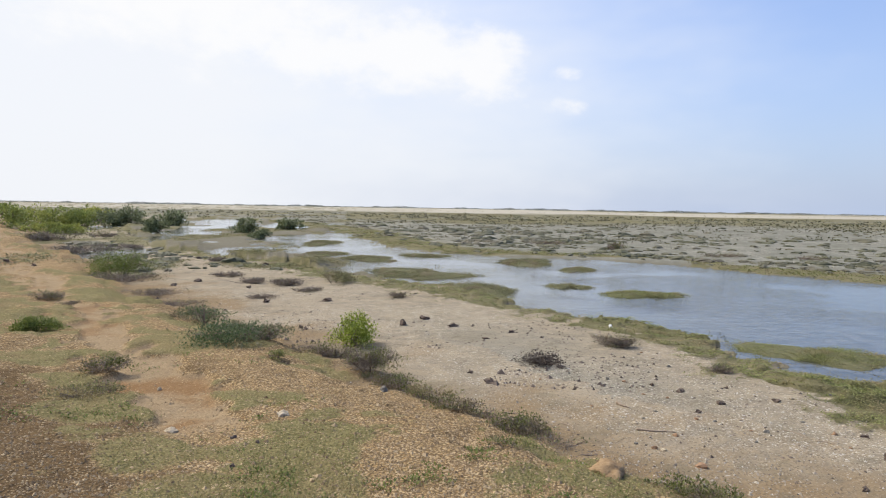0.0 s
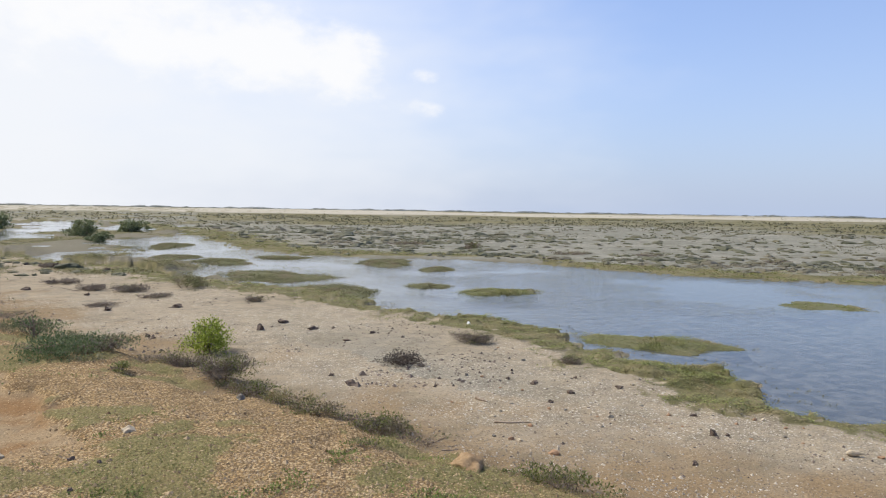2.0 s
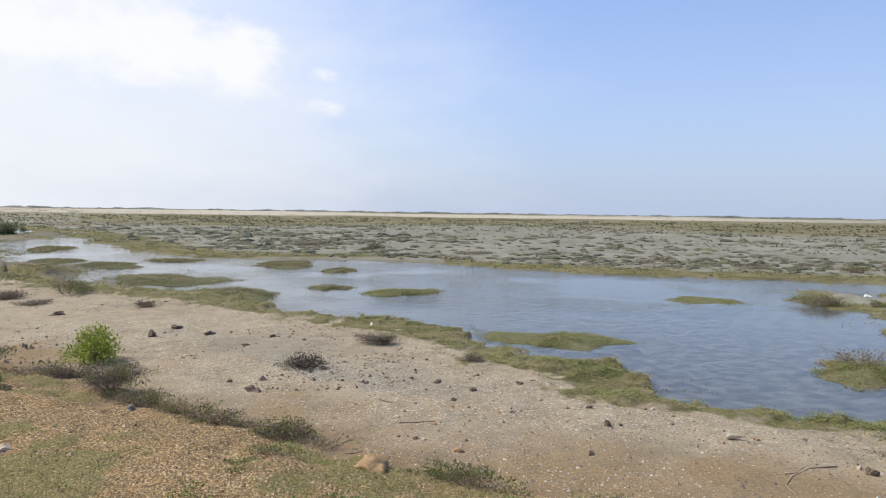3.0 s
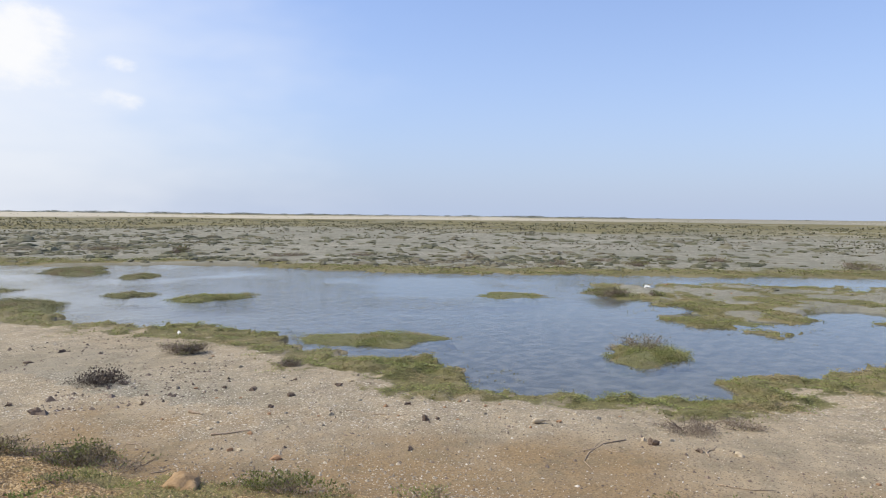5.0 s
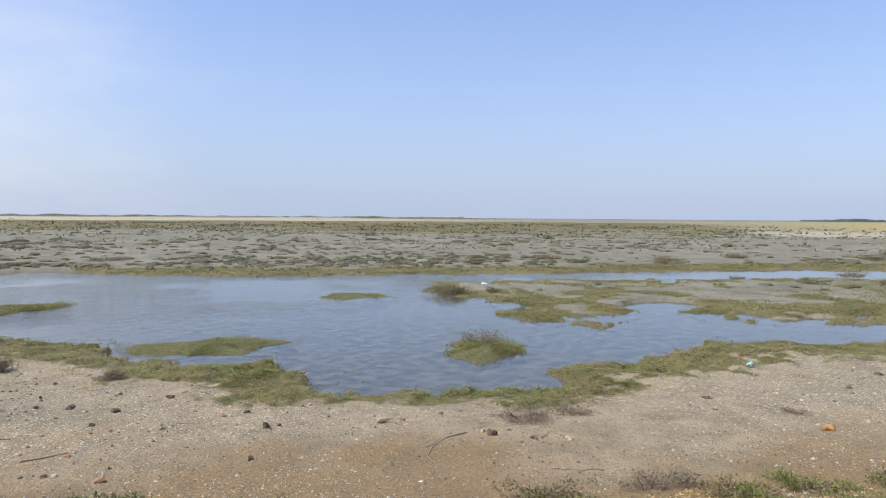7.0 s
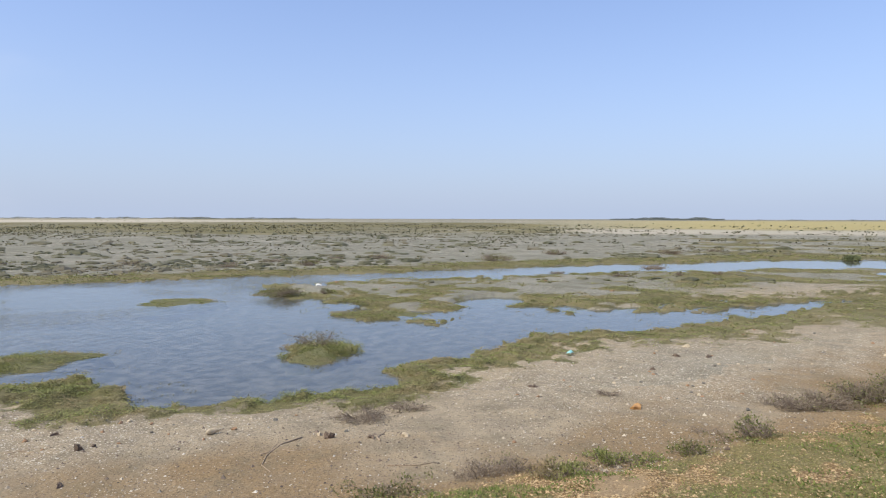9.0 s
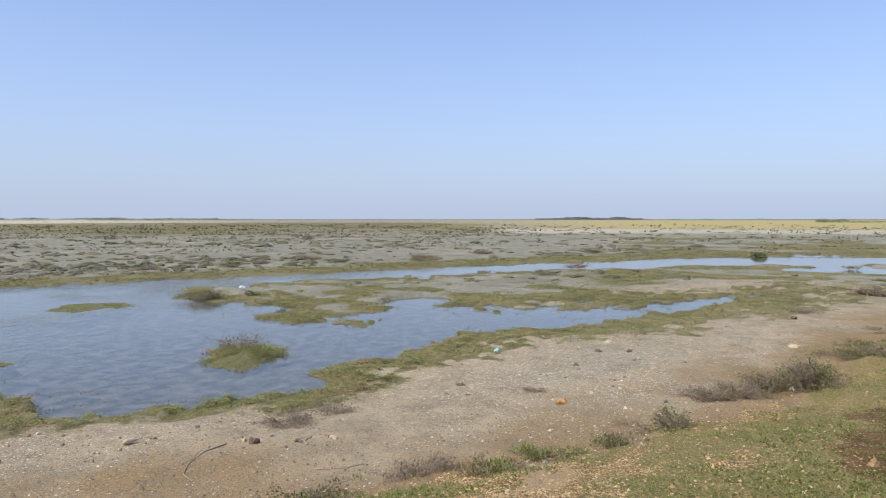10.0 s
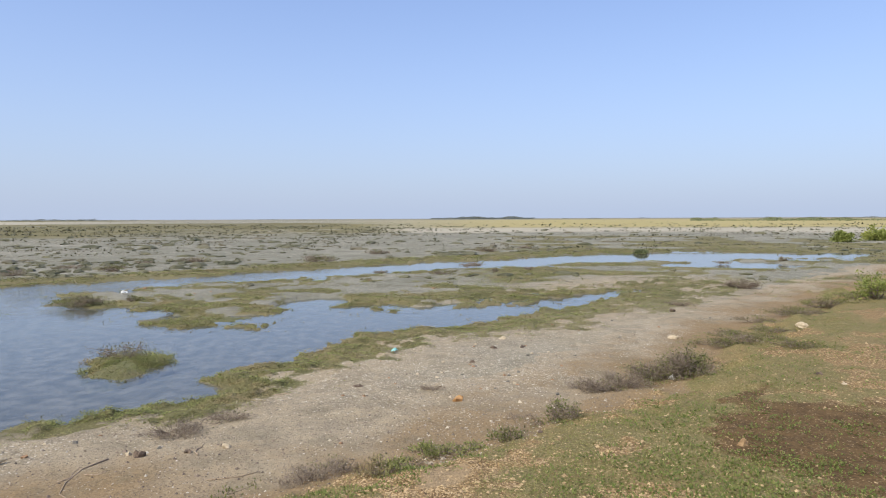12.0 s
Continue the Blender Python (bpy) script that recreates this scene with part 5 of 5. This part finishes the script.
dry_shrub(12.29, 30.1, 1.61, 0.242, "low dark tussock on the far flat", 0.2)
stone("rock", 1.18, 4.66, 0.30, 0.085, M_ROCK, "rounded tan rock half buried in gravel", "rock")
stone("stone", 2.03, 5.17, 0.097, 0.054, M_CLOD2, "round brown stone on orange sand", "stone")
stone("stone", -2.05, 5.14, 0.115, 0.048, M_PALE, "flat pale stone on the track", "stone")
stone("stone", -1.26, 5.43, 0.115, 0.053, M_PALE, "pale angular stone on gravel", "stone")
stone("stone", -2.67, 6.42, 0.053, 0.041, M_PALE, "small pale stone on the track", "stone")
stone("stone", -0.57, 6.89, 0.106, 0.065, M_GREY, "dark grey angular stone on gravel", "stone")
clod(-0.64, 11.29, 0.142, 0.123)
clod(-0.28, 11.97, 0.200, 0.080)
clod(0.19, 11.26, 0.208, 0.076)
clod(0.36, 8.09, 0.089, 0.055)
clod(0.57, 7.63, 0.144, 0.065)
clod(1.13, 10.75, 0.082, 0.054)
clod(0.68, 10.23, 0.121, 0.043)
clod(1.48, 7.40, 0.039, 0.032)
clod(2.88, 6.88, 0.083, 0.045)
clod(2.65, 7.40, 0.100, 0.040)
clod(3.51, 7.04, 0.094, 0.047)
clod(2.53, 6.58, 0.060, 0.036)
clod(2.56, 8.02, 0.050, 0.029)
clod(3.20, 7.54, 0.056, 0.028)
clod(3.78, 5.97, 0.085, 0.030)
clod(3.04, 4.76, 0.059, 0.030)
clod(-2.26, 10.92, 0.094, 0.056)
clod(-2.14, 10.75, 0.083, 0.046)
clod(-2.38, 14.03, 0.237, 0.083)
clod(-3.55, 13.74, 0.166, 0.083)
clod(-4.56, 16.10, 0.111, 0.070)
clod(-6.17, 17.23, 0.213, 0.076)
clod(-8.66, 24.31, 0.192, 0.107)
clod(-6.40, 16.26, 0.232, 0.087)
clod(-11.00, 18.39, 0.178, 0.107)
clod(-12.20, 19.12, 0.169, 0.094)
clod(-1.51, 4.93, 0.054, 0.031)
clod(-1.30, 4.80, 0.043, 0.030)
clod(-1.33, 4.32, 0.040, 0.028)
clod(-5.71, 22.09, 0.227, 0.113)
clod(-1.26, 11.65, 0.078, 0.049)
clod(2.86, 6.87, 0.076, 0.044)
clod(3.59, 5.36, 0.078, 0.056)
clod(3.71, 5.32, 0.056, 0.034)
clod(4.87, 3.71, 0.096, 0.064)
clod(1.46, 7.35, 0.045, 0.032)
clod(2.39, 7.61, 0.061, 0.034)
clod(2.61, 7.36, 0.080, 0.040)
clod(3.07, 4.81, 0.040, 0.020)
clod(5.04, 3.38, 0.084, 0.032)
clod(7.51, 2.75, 0.122, 0.034)
clod(9.06, 1.70, 0.078, 0.039)
clod(14.88, -1.45, 0.174, 0.075)
clod(10.15, 1.56, 0.104, 0.043)
clod(10.30, 1.15, 0.104, 0.052)
clod(5.96, 0.51, 0.052, 0.026)
clod(4.89, 3.73, 0.085, 0.053)
clod(7.94, -2.26, 0.083, 0.035)
stone("stone", 5.22, 3.12, 0.069, 0.047, M_PALE, "small cream stone on mud", "stone")
stone("stone", 7.13, 1.49, 0.131, 0.069, M_ORANGE, "bright orange rounded stone on mud", "stone")
stone("stone", 8.42, -0.82, 0.086, 0.079, M_WHITE, "white lump lying at a dry shrub", "stone")
stone("rock", 12.15, -3.21, 0.21, 0.12, M_PALE, "pale cream rock on the grassy bank", "rock")
stone("stone", 11.56, -1.14, 0.15, 0.075, M_PALE, "cream stone on mud", "stone")
stone("stone", 5.40, -1.04, 0.071, 0.076, M_ROCK, "tan broken stone on dark soil", "stone")
stone("stone", 11.01, 1.55, 0.131, 0.056, M_PALE, "cream stone on mud", "stone")
stone("stone", 7.51, -2.38, 0.060, 0.040, M_PALE, "small pale stone in grass", "stone")
stone("stone", 4.88, 3.83, 0.043, 0.043, M_PALE, "small pale stone on mud", "stone")
litter(2.80, 11.22, 0.136, 0.068, M_WHITE, "crumpled white plastic on the shore plants")
litter(15.49, 12.15, 0.229, 0.098, M_WHITE, "white plastic scrap on the spit")
litter(9.46, 2.92, 0.150, 0.058, M_TURQ, "turquoise plastic scrap in shore plants")
shell_item(4.44, 4.67, 0.156, 0.072, "pale spindle-shaped sea shell on mud")
driftwood(1.93, 5.98, 0.337, 0.054, 6, "crooked bleached driftwood stick on sand")
driftwood(1.83, 6.76, 0.156, 0.072, -38, "short brown log end on mud", 3.0)
driftwood(1.18, 5.27, 0.161, 0.038, 35, "pale stick beside a tan rock")
driftwood(4.47, 3.80, 0.153, 0.020, 0, "short straight grey stick on mud")
driftwood(7.03, 3.47, 0.227, 0.040, -10, "pale stick at the edge of shore plants")
driftwood(4.38, 3.97, 0.206, 0.123, 60, "thin curved dark stem on mud", 0.5)
driftwood(5.13, 3.32, 0.159, 0.159, 80, "thin grey twig on mud", 0.6)
driftwood(0.69, 6.49, 0.180, 0.034, -12, "pale stick beside the bank shrubs")
driftwood(1.16, 6.11, 0.161, 0.108, -60, "curved pale dry stem on sand", 0.7)
driftwood(3.33, 5.73, 0.228, 0.080, -25, "thin pale stem on shell gravel", 0.6)
driftwood(5.60, 2.00, 0.093, 0.026, 20, "short pale stick on gravel")
driftwood(22.20, 16.14, 0.364, 0.182, -40, "bleached log on the far waterline", 2.0)
driftwood(3.17, 5.96, 0.232, 0.070, -25, "thin pale stem on shell gravel", 0.6)
driftwood(0.65, 6.35, 0.143, 0.044, -20, "pale stick beside the bank shrubs")


def curved_stick(points, thick, label):
    """A thin dead stem lying along points of the plan."""
    x, y = np.array(points).T
    z = land(x, y)[0] + thick * 0.8
    me = tubes_mesh("driftwood", [tube(np.stack([x - x[0], y - y[0], z - z[0]], 1), thick * np.linspace(1.0, 0.5, len(x)), 6)], M_WOOD)
    return thing("driftwood", x[0], y[0], float(z[0]), 0, label, "driftwood", "sticks on the mud", data=me)


curved_stick([(4.76, 3.92), (4.52, 3.96), (4.26, 3.89), (4.07, 3.77), (3.99, 3.61)], 0.0055, "long curved dead stick lying on mud")
curved_stick([(4.53, 2.88), (4.59, 2.77), (4.65, 2.68), (4.77, 2.57)], 0.005, "pale straight dead stick on gravel")


def bare_branch(x, y, h, label):
    """A dead branch standing in a shrub, forked into thin twigs."""
    r = np.random.default_rng(seed_next())
    ob = thing("dead_branch", x, y, ground_z(x, y) - 0.02, 0, label, "branch")
    for k in range(4):
        lean = np.array([r.normal(-0.25, 0.35), r.normal(0, 0.2), 1.0]) * h * r.uniform(0.7, 1.0)
        pts = np.array([lean * u + r.normal(0, 0.025, 3) * h * u for u in np.linspace(0, 1, 6)])
        made = [tube(pts, np.linspace(0.009, 0.003, 6), 5)]
        for j in (2, 3, 4):
            end = pts[j] + np.array([r.normal(0, 0.16), r.normal(0, 0.1), abs(r.normal(0.12, 0.06))]) * h
            made.append(tube([pts[j], (pts[j] + end) / 2 + r.normal(0, 0.01, 3), end], [0.005, 0.004, 0.002], 4))
        part("stem", tubes_mesh("stem", made, M_BARK), ob)
    return ob


bare_branch(-3.53, 10.12, 0.42, "leafless grey branch standing in a low shrub")


def strewn_stones(n, seed):
    """Stones a few centimetres wide, strewn on the shell bank between the plants and the foot of the bank."""
    r = np.random.default_rng(seed)
    a, d = np.radians(r.uniform(8, 99, 3000)), 1 / r.uniform(1 / 22, 1 / 4.6, 3000)
    x, y = d * np.sin(a), d * np.cos(a)
    q = land(x, y)[1]
    pick = np.flatnonzero(r.random(3000) < q["shelly"] * (1 - q["belt"]) * (q["sd"] < -0.6))[:n]
    kinds = ((M_PALE, "cream stone strewn on shelly mud"), (M_GREY, "grey stone strewn on shelly mud"), (M_CLOD2, "brown stone strewn on shelly mud"))
    for i in pick:
        w = r.uniform(0.028, 0.06) * max(1.0, d[i] / 11)
        mat, label = kinds[r.integers(0, 3)]
        tagged(stone("stone", x[i], y[i], w, w * r.uniform(0.45, 0.7), mat, label, "stone"), label, "stone", "stones on the shelly mud")


strewn_stones(110, 77)


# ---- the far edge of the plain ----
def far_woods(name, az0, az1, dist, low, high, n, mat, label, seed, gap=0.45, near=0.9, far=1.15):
    """A ragged line of trees and scrub on the horizon: crowns of many leaf clumps."""
    r = np.random.default_rng(seed)
    a = np.radians(r.uniform(az0, az1, n))
    dd = dist / r.uniform(1 / far, 1 / near, n)
    x, y = dd * np.sin(a), dd * np.cos(a)
    prof = fbm2(np.degrees(a) * 1.0, 0 * a, 1.1, seed, 5)
    tall = low + (high - low) * step(gap, 0.8, prof)
    m = 9
    wide = tall * r.uniform(0.5, 1.3, n)
    ang, out = r.uniform(0, 2 * np.pi, (n, m)), np.sqrt(r.random((n, m)))
    lift = r.random((n, m))
    px = x[:, None] + wide[:, None] * out * np.cos(ang)
    py = y[:, None] + wide[:, None] * out * np.sin(ang)
    zz = land(x, y)[0]
    pz = zz[:, None] + tall[:, None] * (0.05 + 0.85 * lift * np.sqrt(1 - 0.8 * out ** 2))
    base = np.stack([px, py, pz], -1).reshape(-1, 3)
    size = np.repeat(np.maximum(tall * 0.33, 0.3), m)
    return stuff(name, leaves(base, r.normal(size=(n * m, 3)) * np.array([1, 1, 0.5]), size, size * 0.8), mat, label, "far trees")


# the first three wear leaf colours greyed in place of real distance haze
far_woods("far_treeline", -45, 50, 1500, 2.2, 5.2, 4600, M_HAZED_TREE, "line of scrub on the horizon, its green greyed with painted haze", 701, gap=0.25)
far_woods("far_scrub", 48, 110, 1500, 0.8, 3.5, 2600, M_HAZED_TREE, "thin scrub along the horizon, greyed with painted haze", 702)
far_woods("far_grove", 76.0, 84.5, 1300, 3.0, 6.5, 1000, M_HAZED_GROVE, "dark grove of trees on the horizon, greyed with painted haze", 703, gap=0.2)
far_woods("scrub_belt", 97, 125, 420, 0.8, 2.4, 1500, M_MANGROVE_DARK, "green scrub beyond the dry grass", 704, gap=0.35)
far_woods("sand_scrub", -40, 60, 520, 0.15, 1.3, 320, M_TUSSOCK, "scattered low scrub on pale sand", 705, gap=0.55, near=0.6, far=2.0)
far_woods("field_scrub", 70, 110, 240, 0.1, 0.9, 90, M_MANGROVE_DARK, "scattered low scrub in dry grass", 706, gap=0.55, near=0.55, far=2.2)
